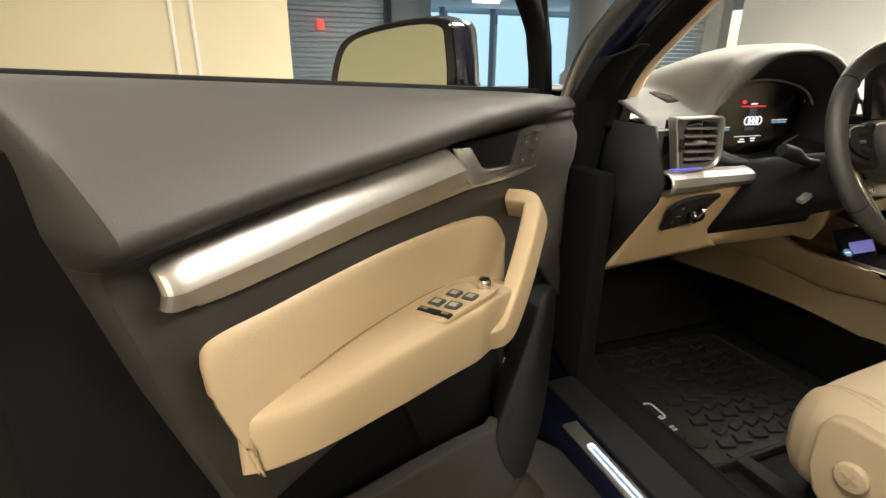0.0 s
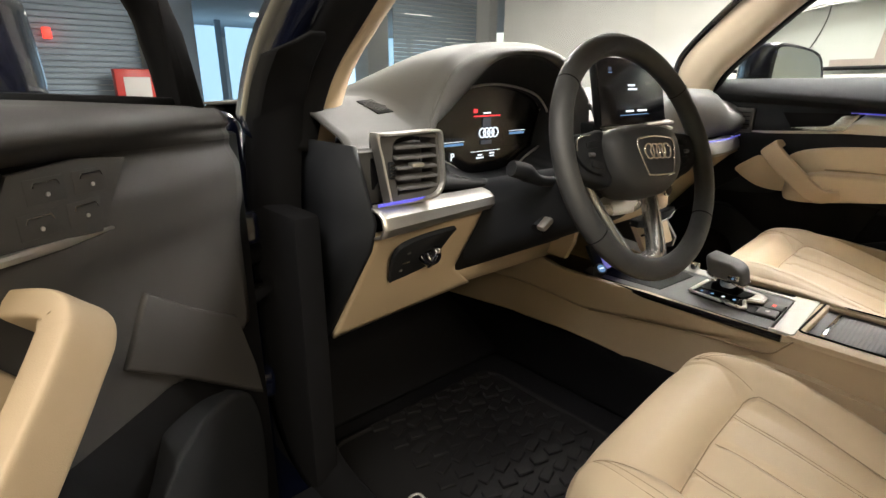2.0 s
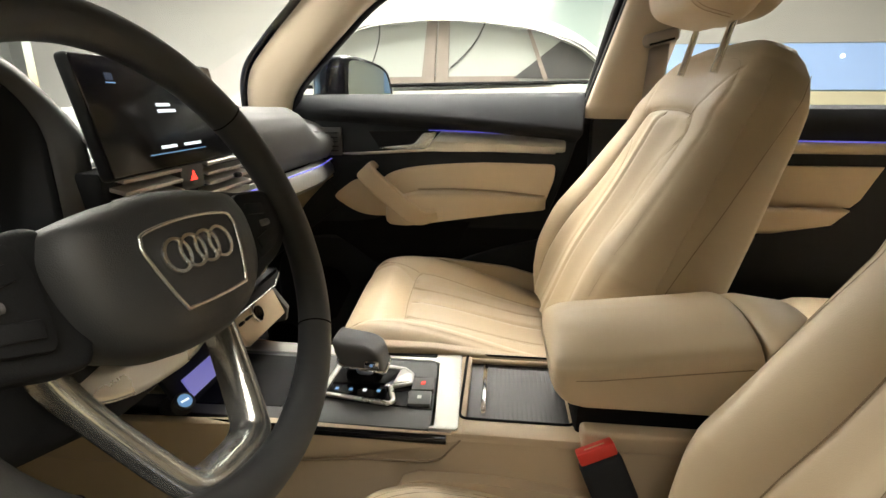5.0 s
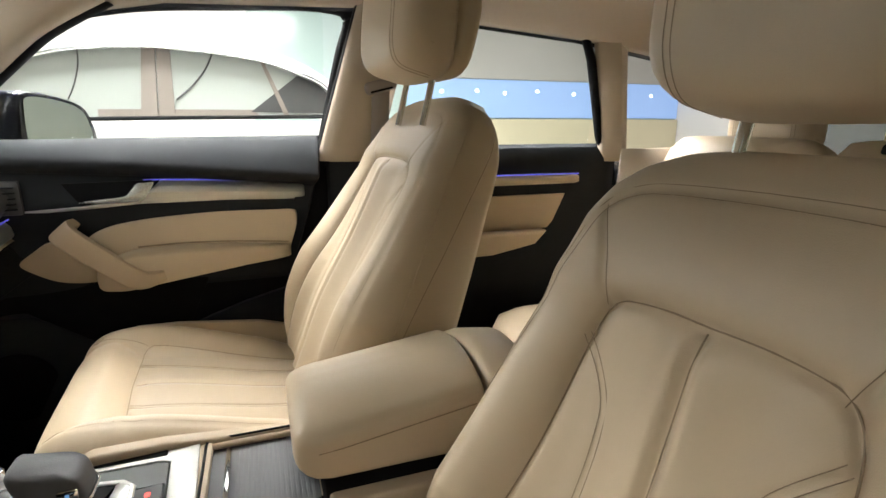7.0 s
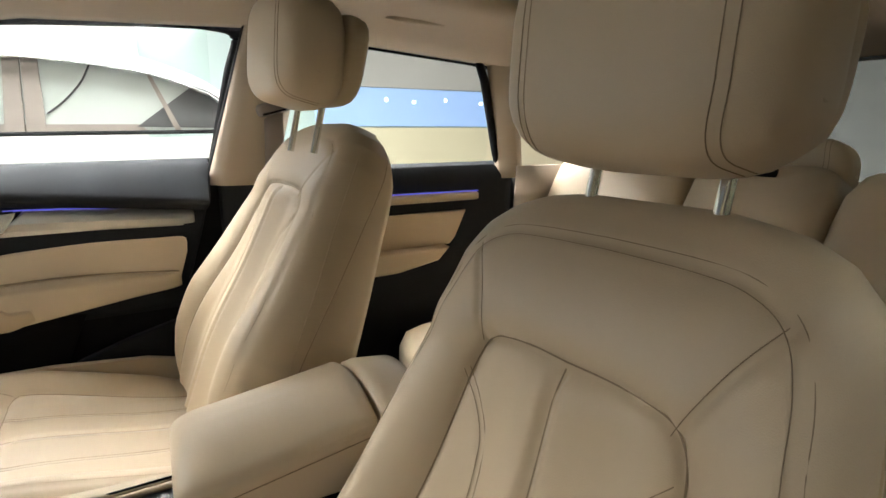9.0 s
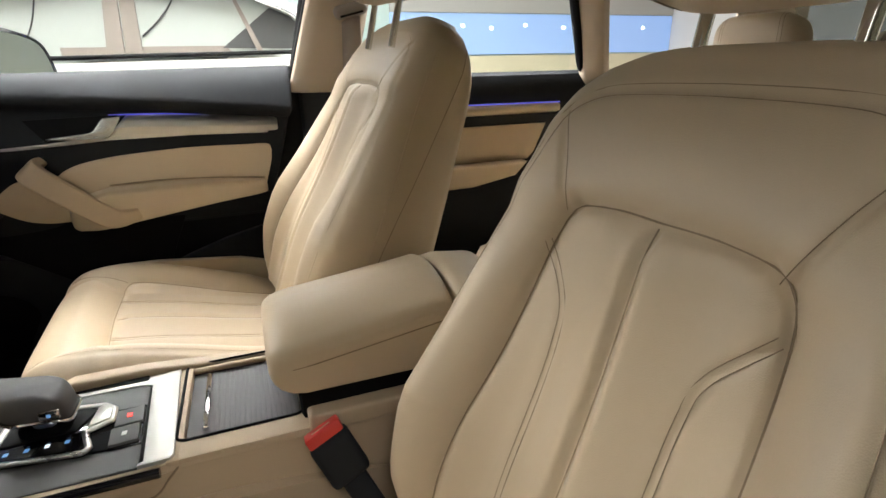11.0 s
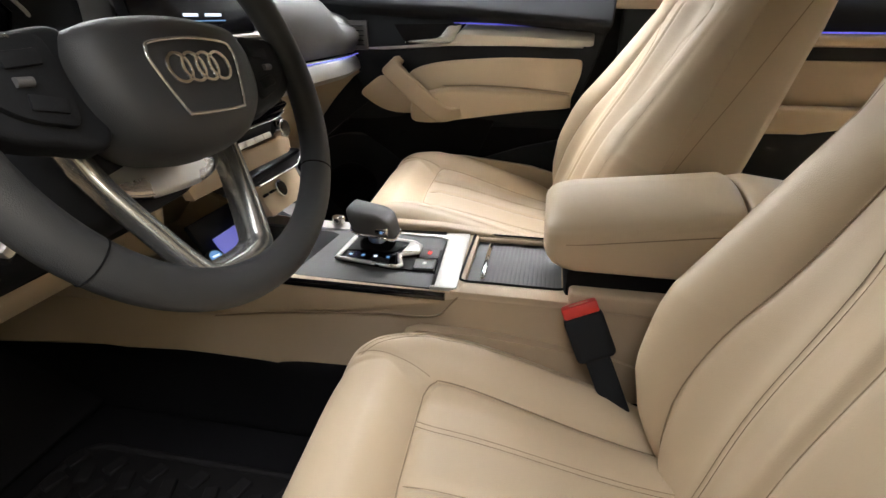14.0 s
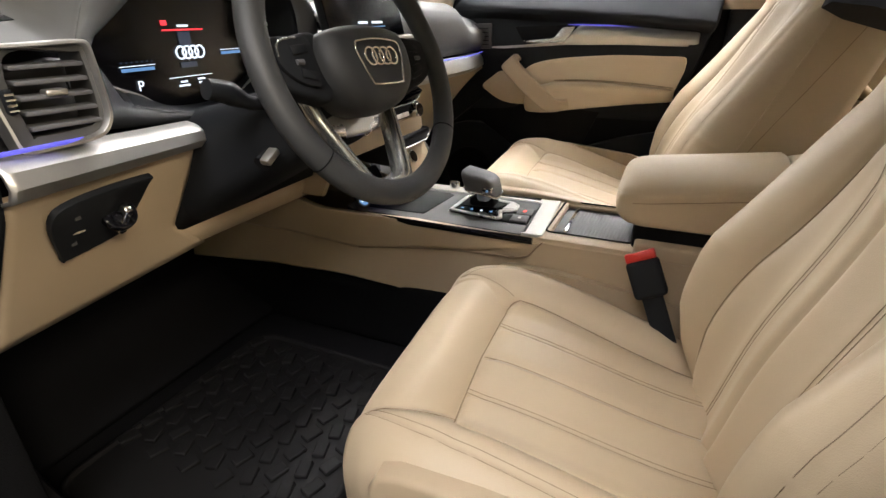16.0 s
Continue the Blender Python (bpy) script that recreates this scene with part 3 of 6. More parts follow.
    pad_ = smooth_line([(0.552, 1.019), (0.534, 1.020), (0.515, 1.018), (0.503, 1.004), (0.488, 0.990), (0.445, 0.985), (0.405, 0.981), (0.400, 0.977), (0.440, 0.974), (0.500, 0.973), (0.528, 0.980)], 66, True)
    prism("release_handle", [tuple(q) for q in pad_], lambda a, b, c: at(a, 0.050 + c - 0.20 * (b - 0.975), b), 0.012, SPOKEMETAL, ob, "polished aluminium release handle", bev=0.003, seg=3, angle=30)
    if driver:
        mem = prism("memory_panel", [(0.290, 0.960), (0.250, 1.018), (0.300, 1.024), (0.362, 1.020), (0.392, 0.969)], lambda a, b, c: at(a, 0.044 + c, b), 0.005, PANEL, ob, bev=0.002)
        for a in (0.300, 0.342):
            for zz in (0.981, 1.005):
                sk = a - 0.45 * (zz - 0.99)
                part("memory_button", box((0.034, 0.0012, 0.019), at(sk, 0.0489, zz), 0.0005), PANEL, mem)
                tube("button_mark", [at(sk - 0.011, 0.0509, zz + 0.003), at(sk - 0.009, 0.0509, zz + 0.0065), at(sk + 0.010, 0.0509, zz + 0.0065), at(sk + 0.012, 0.0509, zz + 0.003)], 0.0006, CHROME, mem, n=5)
                part("button_mark", rod(0.0018, 0.0008, at(sk, 0.0508, zz - 0.003), (90, 0, 0), n=10), SILVER, mem)
    # beige insert
    top = smooth_line([(0.8695, 0.900), (0.8705, 0.912), (0.871, 0.925), (0.866, 0.938), (0.850, 0.942), (0.812, 0.942), (0.738, 0.944), (0.655, 0.943), (0.542, 0.933), (0.460, 0.921), (0.412, 0.903), (0.385, 0.874)], 60)
    g = []
    for a, zt in top:
        g.append([at(a - 0.028 * k * float(ease((a - 0.76) / 0.10)), interp(k, [0, 0.04, 0.12, 1], [0.0425, 0.0462, 0.0470, 0.048]), zt + (interp(a, [0.385, 0.45, 0.5, 0.6, 0.76, 0.83, 0.872], [0.805, 0.812, 0.822, 0.828, 0.822, 0.816, 0.814]) - zt) * k) for k in np.linspace(0, 1, 18)])
    sheet("insert", g, LEATHER, ob, "beige leather insert", thick=0.006, angle=60)
    # armrest: a wedge that thickens towards the grab handle
    g = []
    for u in np.concatenate([[0.408, 0.412, 0.42], np.linspace(0.43, 0.80, 50), 0.80 + 0.050 * np.sin(np.linspace(0.06, 1, 16) * np.pi / 2)]):
        e = interp(u, [0.408, 0.412, 0.42, 0.43], [0.5, 0.75, 0.93, 1]) if u < 0.81 else 1.0
        ztop = interp(u, [0.405, 0.46, 0.49, 0.55, 0.62, 0.72, 0.83, 0.87], [0.812, 0.832, 0.846, 0.860, 0.866, 0.869, 0.864, 0.860])
        zbot = interp(u, [0.405, 0.48, 0.556, 0.637, 0.739, 0.834, 0.874], [0.768, 0.771, 0.782, 0.794, 0.806, 0.814, 0.820])
        out = interp(u, [0.405, 0.47, 0.58, 0.70, 0.80, 0.87], [0.075, 0.102, 0.108, 0.092, 0.074, 0.060])
        if not driver:
            ztop, out = interp(u, [0.405, 0.46, 0.50, 0.60, 0.70, 0.83, 0.87], [0.822, 0.848, 0.858, 0.861, 0.858, 0.848, 0.845]), min(out, 0.100)
        zm = (ztop + zbot) / 2
        late, span_, pw = (0.74, 0.1105, 3.2) if driver else (0.80, 0.0502, 4.0)
        e = e if u < late else max(0.003, (1 - ((u - late) / span_) ** pw)) ** 0.55
        out, ztop, zbot = (0.04 + (out - 0.04) * e, zm + (ztop - zm) * e, zm + (zbot - zm) * e) if u < 0.5 else (0.040 + (out - 0.040) * e, ztop, zbot)
        sw_ = out - 0.038
        prof = [(0.038, ztop + 0.002), (0.038 + 0.16 * sw_, ztop + 0.003), (0.038 + 0.70 * sw_, ztop + 0.001), (0.038 + 0.90 * sw_, ztop - 0.003), (out, ztop - 0.013), (out - 0.08 * sw_, zbot + 0.008), (out - 0.22 * sw_, zbot), (0.038, zbot - 0.002)]
        g.append([at(u, *q) for q in smooth_line(prof, 32)])
    rest = loft("armrest", g, LEATHER, ob, "beige leather armrest", angle=60)
    # driver: a fine seam; passenger: thickened to draw the shadow line above the ledge
    tube("armrest_seam_shade", [at(a, 0.0495, b) for a, b in smooth_line([(0.795, 0.872), (0.778, 0.8728), (0.719, 0.875), (0.624, 0.871), (0.549, 0.861), (0.488, 0.845)] if driver else [(0.846, 0.853), (0.80, 0.8575), (0.70, 0.865), (0.60, 0.868), (0.50, 0.865)], 40)], 0.0006 if driver else 0.0018, STITCH, rest, n=5)
    # grab handle: a flat-faced bar bent at its upper end
    spine = np.concatenate([smooth_line([(0.366, 0.040, 0.918), (0.361, 0.066, 0.918), (0.362, 0.079, 0.913), (0.371, 0.085, 0.903)], 15), smooth_line([(0.378, 0.0865, 0.897), (0.414, 0.092, 0.866), (0.456, 0.097, 0.832), (0.494, 0.099, 0.803), (0.522, 0.098, 0.797), (0.556, 0.090, 0.805)], 30)])
    loops = []
    for i in range(len(spine)):
        t_ = spine[min(i + 1, len(spine) - 1)] - spine[max(i - 1, 0)]
        t_ = t_ / np.linalg.norm(t_)
        side_ = np.array((0.74, 0.0, 0.67)) - t_ * (t_ @ np.array((0.74, 0.0, 0.67)))
        side_ /= np.linalg.norm(side_) + 1e-9
        nrm_ = np.cross(side_, t_)
        rw, rh = interp(i / (len(spine) - 1), [0, 0.2, 0.4, 0.75, 1], [0.024, 0.0265, 0.0255, 0.025, 0.013]), interp(i / (len(spine) - 1), [0, 0.3, 1], [0.011, 0.0135, 0.011])
        loops.append([at(*(spine[i] + rw * math.copysign(abs(math.cos(b)) ** 0.28, math.cos(b)) * side_ + rh * math.copysign(abs(math.sin(b)) ** 0.28, math.sin(b)) * nrm_)) for b in np.linspace(0, 2 * math.pi, 32, endpoint=False)])
    loft("grab_handle", loops, BEIGE, ob, "beige grab handle", angle=38)
    if not driver:
        prism("foot_insert", smooth_line([(0.262, 0.843), (0.290, 0.868), (0.326, 0.889), (0.36, 0.87), (0.43, 0.80), (0.39, 0.788), (0.33, 0.796), (0.28, 0.823)], 48, True), lambda a, b, c: at(a, 0.044 + c, b), 0.01, BEIGE, ob, bev=0.003)
        part("finger_slot", span(at(0.60, 0.075, 0.842), at(0.66, 0.090, 0.8435), 0) if not flip else span((0.60, -0.090, 0.842), (0.66, -0.075, 0.8435), 0), SEAL, rest)
    if driver:
        # switch pod on the armrest, window switches and mirror knob
        deck = lambda a: interp(a, [0.46, 0.49, 0.55, 0.62, 0.72], [0.832, 0.846, 0.860, 0.866, 0.869])
        pod = prism("switch_pod", smooth_line([(0.648, 0.060), (0.652, 0.083), (0.642, 0.098), (0.592, 0.103), (0.547, 0.104), (0.517, 0.095), (0.510, 0.077), (0.530, 0.059), (0.58, 0.053)], 54, True), lambda a, b, c: at(a, b, deck(a) - 0.001 + c), 0.0045, BEIGE, ob, bev=0.0015)
        for a, b in ((0.583, 0.0715), (0.581, 0.0905), (0.617, 0.0690), (0.615, 0.0880)):
            z = deck(a) + 0.0036
            sw = part("window_switch", box((0.0165, 0.0145, 0.003), at(a, b, z), 0.0010), GREY, pod)
            part("switch_mark", box((0.009, 0.008, 0.0010), at(a, b, z + 0.0015), 0.0004), SATIN, sw)
        sw = part("lock_switch", box((0.010, 0.038, 0.003), at(0.6400, 0.080, deck(0.640) + 0.0036), 0.0012), BLACK, pod)
        for b in (0.068, 0.092):
            part("switch_mark", box((0.004, 0.008, 0.0008), at(0.6400, b, deck(0.640) + 0.0053), 0), CHROME, sw)
        knob = part("mirror_knob", rod(0.0082, 0.013, at(0.541, 0.088, deck(0.541) + 0.0075), bev=0.002), POLISHED, pod, "metal mirror knob")
        part("knob_cap", rod(0.0062, 0.002, at(0.541, 0.088, deck(0.541) + 0.0142), bev=0.0006), GLOSS, knob)
        tl = part("tailgate_switch", box((0.044, 0.010, 0.062), at(0.325, 0.028, 0.640), 0.003, 2, (0, 22, 0)), BLACK, ob)
        part("switch_rocker", box((0.030, 0.004, 0.026), at(0.320, 0.0335, 0.652), 0.0015, 2, (0, 22, 0)), GLOSS, tl)
        part("switch_mark", box((0.030, 0.002, 0.003), at(0.3265, 0.0338, 0.636), 0.0005, 2, (0, 22, 0)), CHROME, tl)
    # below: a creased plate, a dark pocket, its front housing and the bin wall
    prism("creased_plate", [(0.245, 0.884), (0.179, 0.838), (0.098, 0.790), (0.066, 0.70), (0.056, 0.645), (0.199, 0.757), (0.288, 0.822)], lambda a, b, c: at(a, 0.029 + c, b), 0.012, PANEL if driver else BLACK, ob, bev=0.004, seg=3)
    prism("pocket", [(0.645, 0.772), (0.567, 0.596), (0.55, 0.48), (0.30, 0.40), (0.07, 0.50), (0.062, 0.64), (0.199, 0.752), (0.288, 0.817), (0.40, 0.79)], lambda a, b, c: at(a, 0.0215 + c + 0.006 * float(ease((b - 0.73) / 0.05)), b), 0.0085, SEAL, ob, "black door pocket", bev=0.001)
    prism("pocket_housing", smooth_line([(0.270, 0.722), (0.300, 0.713), (0.340, 0.688), (0.400, 0.646), (0.450, 0.606), (0.462, 0.585), (0.430, 0.51), (0.36, 0.42), (0.28, 0.375), (0.14, 0.40), (0.075, 0.48), (0.066, 0.60), (0.10, 0.675), (0.18, 0.716)], 70, True), lambda a, b, c: at(a - 0.11 * (1 - c / 0.058) * float(ease((a - 0.2) / 0.2)), 0.020 + c * interp(a, [0.06, 0.15, 0.30, 0.46], [0.30, 0.62, 1.0, 1.06]), b), 0.058, BLACK, ob, "black moulded pocket housing", bev=0.007, seg=4)
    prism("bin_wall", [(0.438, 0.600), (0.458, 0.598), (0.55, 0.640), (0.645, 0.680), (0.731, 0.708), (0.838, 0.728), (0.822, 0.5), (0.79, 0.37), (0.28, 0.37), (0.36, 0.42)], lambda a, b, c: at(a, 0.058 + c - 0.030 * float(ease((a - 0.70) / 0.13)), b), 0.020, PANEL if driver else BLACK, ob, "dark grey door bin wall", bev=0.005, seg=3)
    if not driver:
        part("speaker_grille", rod(0.085, 0.008, at(0.22, 0.062, 0.55), (90, 0, 0), bev=0.003, n=40), SEAL, ob)
    # window frame and seals
    frame_line = [(0.035, -0.045, 1.04), (0.05, -0.045, 1.12), (0.09, -0.05, 1.20), (0.30, -0.065, 1.36), (0.50, -0.075, 1.425), (0.75, -0.08, 1.45), (0.98, -0.08, 1.46), (1.05, -0.08, 1.43), (1.02, -0.072, 1.32), (0.96, -0.05, 1.09)]
    tube("window_frame", [at(*q) for q in smooth_line(frame_line, 60)], 0.021, SEAL, ob, "black window frame", n=8)
    part("belt_seal", box((0.90, 0.012, 0.012), at(0.50, -0.04, 1.078 if driver else 1.112), 0.003, turn=(0, -2.6 if driver else -0.5, 0)), SEAL, ob)
    prism("quarter_pillar", [(0.0, 1.03), (0.03, 1.14), (0.075, 1.22), (0.055, 1.05)], lambda a, b, c: at(a, -0.055 + c, b), 0.03, SEAL, ob, bev=0.004)
    return ob


TH = radians(50)
DOOR_D = Matrix(((-math.sin(TH), math.cos(TH), 0, -0.85), (-math.cos(TH), -math.sin(TH), 0, 0.47), (0, 0, 1, 0), (0, 0, 0, 1)))
DOOR_P = Matrix(((0, 1, 0, 0.755), (-1, 0, 0, 0.62), (0, 0, 1, -0.018), (0, 0, 0, 1)))
door_panel("front_door", "open navy driver door with dark grey and beige trim", DOOR_D, False, True)
door_panel("front_door", "closed passenger door with shade-darkened trim and beige leather insert", DOOR_P, True, False)


def door_mirror(label, m):
    """A door mirror; local x across, y towards the rear of the glass normal, z up."""
    ob = thing("door_mirror", label, "wing mirror", matrix=m)
    out = smooth_line([(-0.138, -0.045), (-0.130, 0.012), (-0.095, 0.056), (0.0, 0.078), (0.100, 0.082), (0.120, 0.05), (0.118, -0.055), (0.035, -0.075), (-0.09, -0.07)], 63, True)
    loops = []
    for d, k in ((0.0, 1.0), (-0.02, 1.04), (-0.07, 1.02), (-0.12, 0.88), (-0.155, 0.6), (-0.17, 0.2)):
        loops.append([(x * k, d, z * k) for x, z in out])
    loft("housing", loops, NAVY, ob, "glossy dark navy housing", angle=60)
    prism("bezel", [(x * 0.985, z * 0.985) for x, z in out], lambda a, b, c: (a, 0.0 + c, b), 0.008, GLOSS, ob, bev=0.003)
    prism("mirror_glass", [(x * 0.87 + 0.004, z * 0.86) for x, z in out], lambda a, b, c: (a, 0.009 + c, b), 0.002, MIRROR, ob, "silvered mirror glass")
    part("arm", box((0.10, 0.06, 0.050), (0.125, -0.065, -0.050), 0.02, 4), NAVY, ob)
    part("side_marker", box((0.006, 0.004, 0.012), (-0.112, 0.009, -0.03), 0.001), SCREENWHITE, ob)
    return ob


mu, mn = Vector((-math.sin(TH), -math.cos(TH), 0)), Vector((math.cos(TH), -math.sin(TH), 0))
c = Vector((-0.85, 0.47, 0)) + mu * 0.27 + mn * -0.226
c.z = 1.094
mm = Matrix(((mn.x, mu.x, 0, c.x), (mn.y, mu.y, 0, c.y), (0, 0, 1, c.z), (0, 0, 0, 1)))
door_mirror("glossy navy wing mirror on the open driver door", mm)


# ---- dashboard ----
dash = thing("dashboard", "dark grey and beige car dashboard with aluminium strips", "dashboard", (0, 0.5, 0.8))
DO = np.array((0, 0.5, 0.8))


def dsh(name, g, mat, label="", thick=0.005, parent=None, angle=60):
    return sheet(name, np.asarray(g, float) - DO, mat, parent or dash, label, thick, angle=angle)


HX, HW = -0.315, 0.275


def dash_top(x, y):
    z = 1.062 + 0.012 * np.exp(-((x - 0.1) / 0.5) ** 2) - 0.010 * ease((np.abs(x) - 0.5) / 0.25)
    z = z - 0.012 * ease((y - 0.62) / 0.35) - 0.040 * np.exp(-((x / 0.15) ** 4))
    z = z - 0.054 * (1 - ease((y - 0.31) / 0.22)) * ease((np.abs(x) - 0.50) / 0.10)
    hood = np.clip(1 - (np.abs(x - HX) / np.where(x > HX, 0.192, HW)) ** 2.6, 0, 1) ** 0.8
    hood = hood * (1 - ease((y - 0.48) / 0.30))
    return z + 0.088 * hood


def edge_y(x):
    return interp(x, [-0.73, -0.62, -0.56, -0.36, -0.16, -0.10, 0.2, 0.5, 0.72], [0.355, 0.345, 0.37, 0.405, 0.392, 0.372, 0.365, 0.375, 0.375])


g = []
for x in np.linspace(-0.73, 0.73, 120):
    y0 = float(edge_y(x))
    row = []
    for k in np.linspace(0, 1, 40) ** 1.4:
        y = y0 + (0.98 - y0) * k
        drop = 0.012 * (1 - ease((y - y0) / 0.035)) ** 2
        row.append((x, y, float(dash_top(x, y)) - drop))
    g.append(row)
dsh("top_pad", g, DASH, "dark grey grained dash top")


def face(name, x0, x1, mat, rows, n=30, label=""):
    """rows: (fraction of the way from the pad's edge to z=bottom, y offset)."""
    g = []
    for x in np.linspace(x0, x1, n):
        y0 = float(edge_y(x))
        z0 = float(dash_top(x, y0)) - 0.012
        g.append([(x, y0 + dy, z0 + (zb - z0) * k) for k, dy, zb in rows])
    return dsh(name, g, mat, label)


# passenger side face: rounded skin down to the strip
face("passenger_face", -0.13, 0.73, DASH, [(0, 0, 0.93), (0.12, -0.014, 0.93), (0.35, -0.026, 0.93), (0.7, -0.018, 0.93), (1, 0.004, 0.93), (1.0, 0.03, 0.925)], 50)
face("driver_end_face", -0.73, -0.585, DASH, [(0, 0, 0.93), (0.06, -0.004, 0.93), (0.3, 0.004, 0.93), (1, 0.0, 0.915)], 10)
# binnacle: loop from the hood's edge into the screen
outer, inner = [], []
for x in np.linspace(-0.60, -0.128, 40):
    y0 = float(edge_y(x))
    outer.append((x, y0, float(dash_top(x, y0)) - 0.012))
for x in np.linspace(-0.128, -0.60, 40):
    outer.append((x, 0.372, 0.905 + 0.012 * ((x + 0.36) / 0.22) ** 2))
scr = smooth_line([(-0.165, 1.0), (-0.158, 1.03), (-0.11, 1.062), (0.0, 1.078), (0.11, 1.062), (0.158, 1.03), (0.165, 1.0), (0.150, 0.962), (0.105, 0.940), (0.062, 0.916), (0.0, 0.910), (-0.062, 0.916), (-0.105, 0.940), (-0.150, 0.962)], 140, True)
ang = lambda p: math.atan2(p[2] - 0.995, p[0] + 0.36)
loop_in = []
for p in outer:
    a = ang(p)
    best = min(scr, key=lambda q: abs(math.remainder(math.atan2(q[1] - 0.995, q[0]) - a, 2 * math.pi)))
    loop_in.append((-0.36 + best[0], 0.450 - 0.02 * (best[1] - 1.0), best[1]))
o, i_ = np.array(outer), np.array(loop_in)
open_ = smooth_line([(-0.550, 0.965), (-0.545, 1.012), (-0.509, 1.040), (-0.468, 1.071), (-0.409, 1.116), (-0.35, 1.133), (-0.28, 1.134), (-0.222, 1.116), (-0.185, 1.090), (-0.160, 1.045), (-0.160, 0.97), (-0.20, 0.922), (-0.36, 0.906), (-0.50, 0.925)], 160, True)
mid_ = []
for p in outer:
    a = ang(p)
    best = min(open_, key=lambda q: abs(math.remainder(math.atan2(q[1] - 0.995, q[0] + 0.36) - a, 2 * math.pi)))
    mid_.append((best[0], 0.398 - 0.03 * (best[1] < 0.97) * (0.97 - best[1]) / 0.06, best[1]))
m_ = np.array(mid_)
hf_ = np.array([o * (1 - k) + m_ * k + np.array([0, -0.006 * math.sin(math.pi * k), 0]) for k in np.linspace(0, 1, 6)])
dsh("hood_face", hf_[:, :41], DASH, "grey hood face", thick=0.003)
dsh("hood_sill", np.concatenate([hf_[:, 40:], hf_[:, :1]], 1), BLACK, "black sill under the instrument screen", thick=0.003)
dsh("binnacle", [m_ * (1 - k) + i_ * k for k in np.linspace(0, 1, 10)], BLACK, "black instrument binnacle", thick=0.003)
screen = prism("instrument_screen", [(-0.36 + a, b) for a, b in scr], lambda a, b, c: tuple(np.array((a, 0.452 - 0.02 * (b - 1.0) + 0.01 - c, b)) - DO), 0.010, SCREENGLASS, dash, "glossy black digital instrument screen")
rim = np.array([(-0.36 + a * 1.02, 0.436 - 0.02 * (b - 1), 0.995 + (b - 0.995) * 1.03) for a, b in scr]) - DO
tube("screen_rim", rim, 0.0024, SATIN, screen, n=6, closed=True)


def on_screen(x, z, lift=0.0):
    return tuple(np.array((x, 0.4505 - 0.02 * (z - 1.0) - lift, z)) - DO)


def glow_bar(name, x, z, w, h, mat, lift=0.0004, turn=0.0):
    part(name, box((w, 0.0008, h), on_screen(x, z, lift), 0, turn=(0, turn, 0)), mat, screen, smooth=False)


def rings(name, centre, across, up, r, t, mat, parent):
    across, up, centre = np.array(across, float), np.array(up, float), np.array(centre, float)
    for k in range(4):
        a = np.linspace(0, 2 * np.pi, 28, endpoint=False)
        p = centre + across * ((k - 1.5) * r * 1.32) + r * (np.cos(a)[:, None] * across + np.sin(a)[:, None] * up)
        tube(name, p, t, mat, parent, n=6, closed=True, up=tuple(np.cross(across, up)))


rings("screen_emblem", on_screen(-0.356, 0.990, 0.001), (1, 0, 0), (0, 0, 1), 0.0088, 0.0014, SCREENWHITE, screen)
glow_bar("red_bar", -0.362, 1.022, 0.074, 0.0022, SCREENRED)
glow_bar("warning_lamp", -0.394, 1.032, 0.010, 0.007, SCREENRED)
glow_bar("text_bar", -0.362, 1.0275, 0.020, 0.003, SCREENWHITE)
glow_bar("light_beam", -0.362, 1.008, 0.022, 0.022, SCREENDIM)
glow_bar("light_beam", -0.362, 0.972, 0.030, 0.008, SCREENDIM)
glow_bar("gauge_bar", -0.450, 0.972, 0.052, 0.0045, SCREENBLUE)
glow_bar("gauge_bar", -0.272, 0.985, 0.046, 0.0045, SCREENBLUE)
glow_bar("gauge_line", -0.450, 0.977, 0.056, 0.001, SCREENWHITE)
glow_bar("gauge_line", -0.272, 0.990, 0.050, 0.001, SCREENWHITE)
for k in range(7):
    glow_bar("gauge_tick", -0.474 + k * 0.008, 0.982, 0.003, 0.002, SCREENDIM)
glow_bar("rule_line", -0.362, 0.955, 0.082, 0.0010, SCREENWHITE)
for dx, dz, w in ((-0.012, 0.948, 0.012), (-0.012, 0.9425, 0.020), (0.022, 0.9495, 0.014), (0.022, 0.944, 0.012)):
    glow_bar("text_bar", -0.366 + dx, dz, w, 0.0028, SCREENWHITE)
lettering("gear_letter", "P", 0.020, Matrix.Translation(on_screen(-0.452, 0.949, 0.001)) @ pose(0, 0, 0, 90), SCREENWHITE, screen)

# ---- left end: vent, strip, switch panel ----
vent = thing("air_vent", "louvred side air vent in a satin aluminium frame", "air vent", (-0.652, 0.322, 0.972))

vw, vh = 0.112, 0.094
vo = [(-0.055, 0.043), (-0.04, 0.0445), (0.0, 0.0455), (0.030, 0.0465), (0.046, 0.0465), (0.0515, 0.0425), (0.0525, 0.028), (0.0525, 0.0), (0.052, -0.025), (0.048, -0.038), (0.038, -0.049), (0.020, -0.0535), (-0.010, -0.055), (-0.036, -0.056), (-0.0425, -0.053), (-0.046, -0.03), (-0.051, 0.01)]
vi = [(-0.024, 0.033), (0.036, 0.035), (0.043, 0.028), (0.042, -0.024), (0.030, -0.038), (-0.018, -0.041), (-0.026, -0.036)]


def v3(p, d):
    return (p[0], d + 0.10 * p[1] - 0.12 * p[0], p[1])


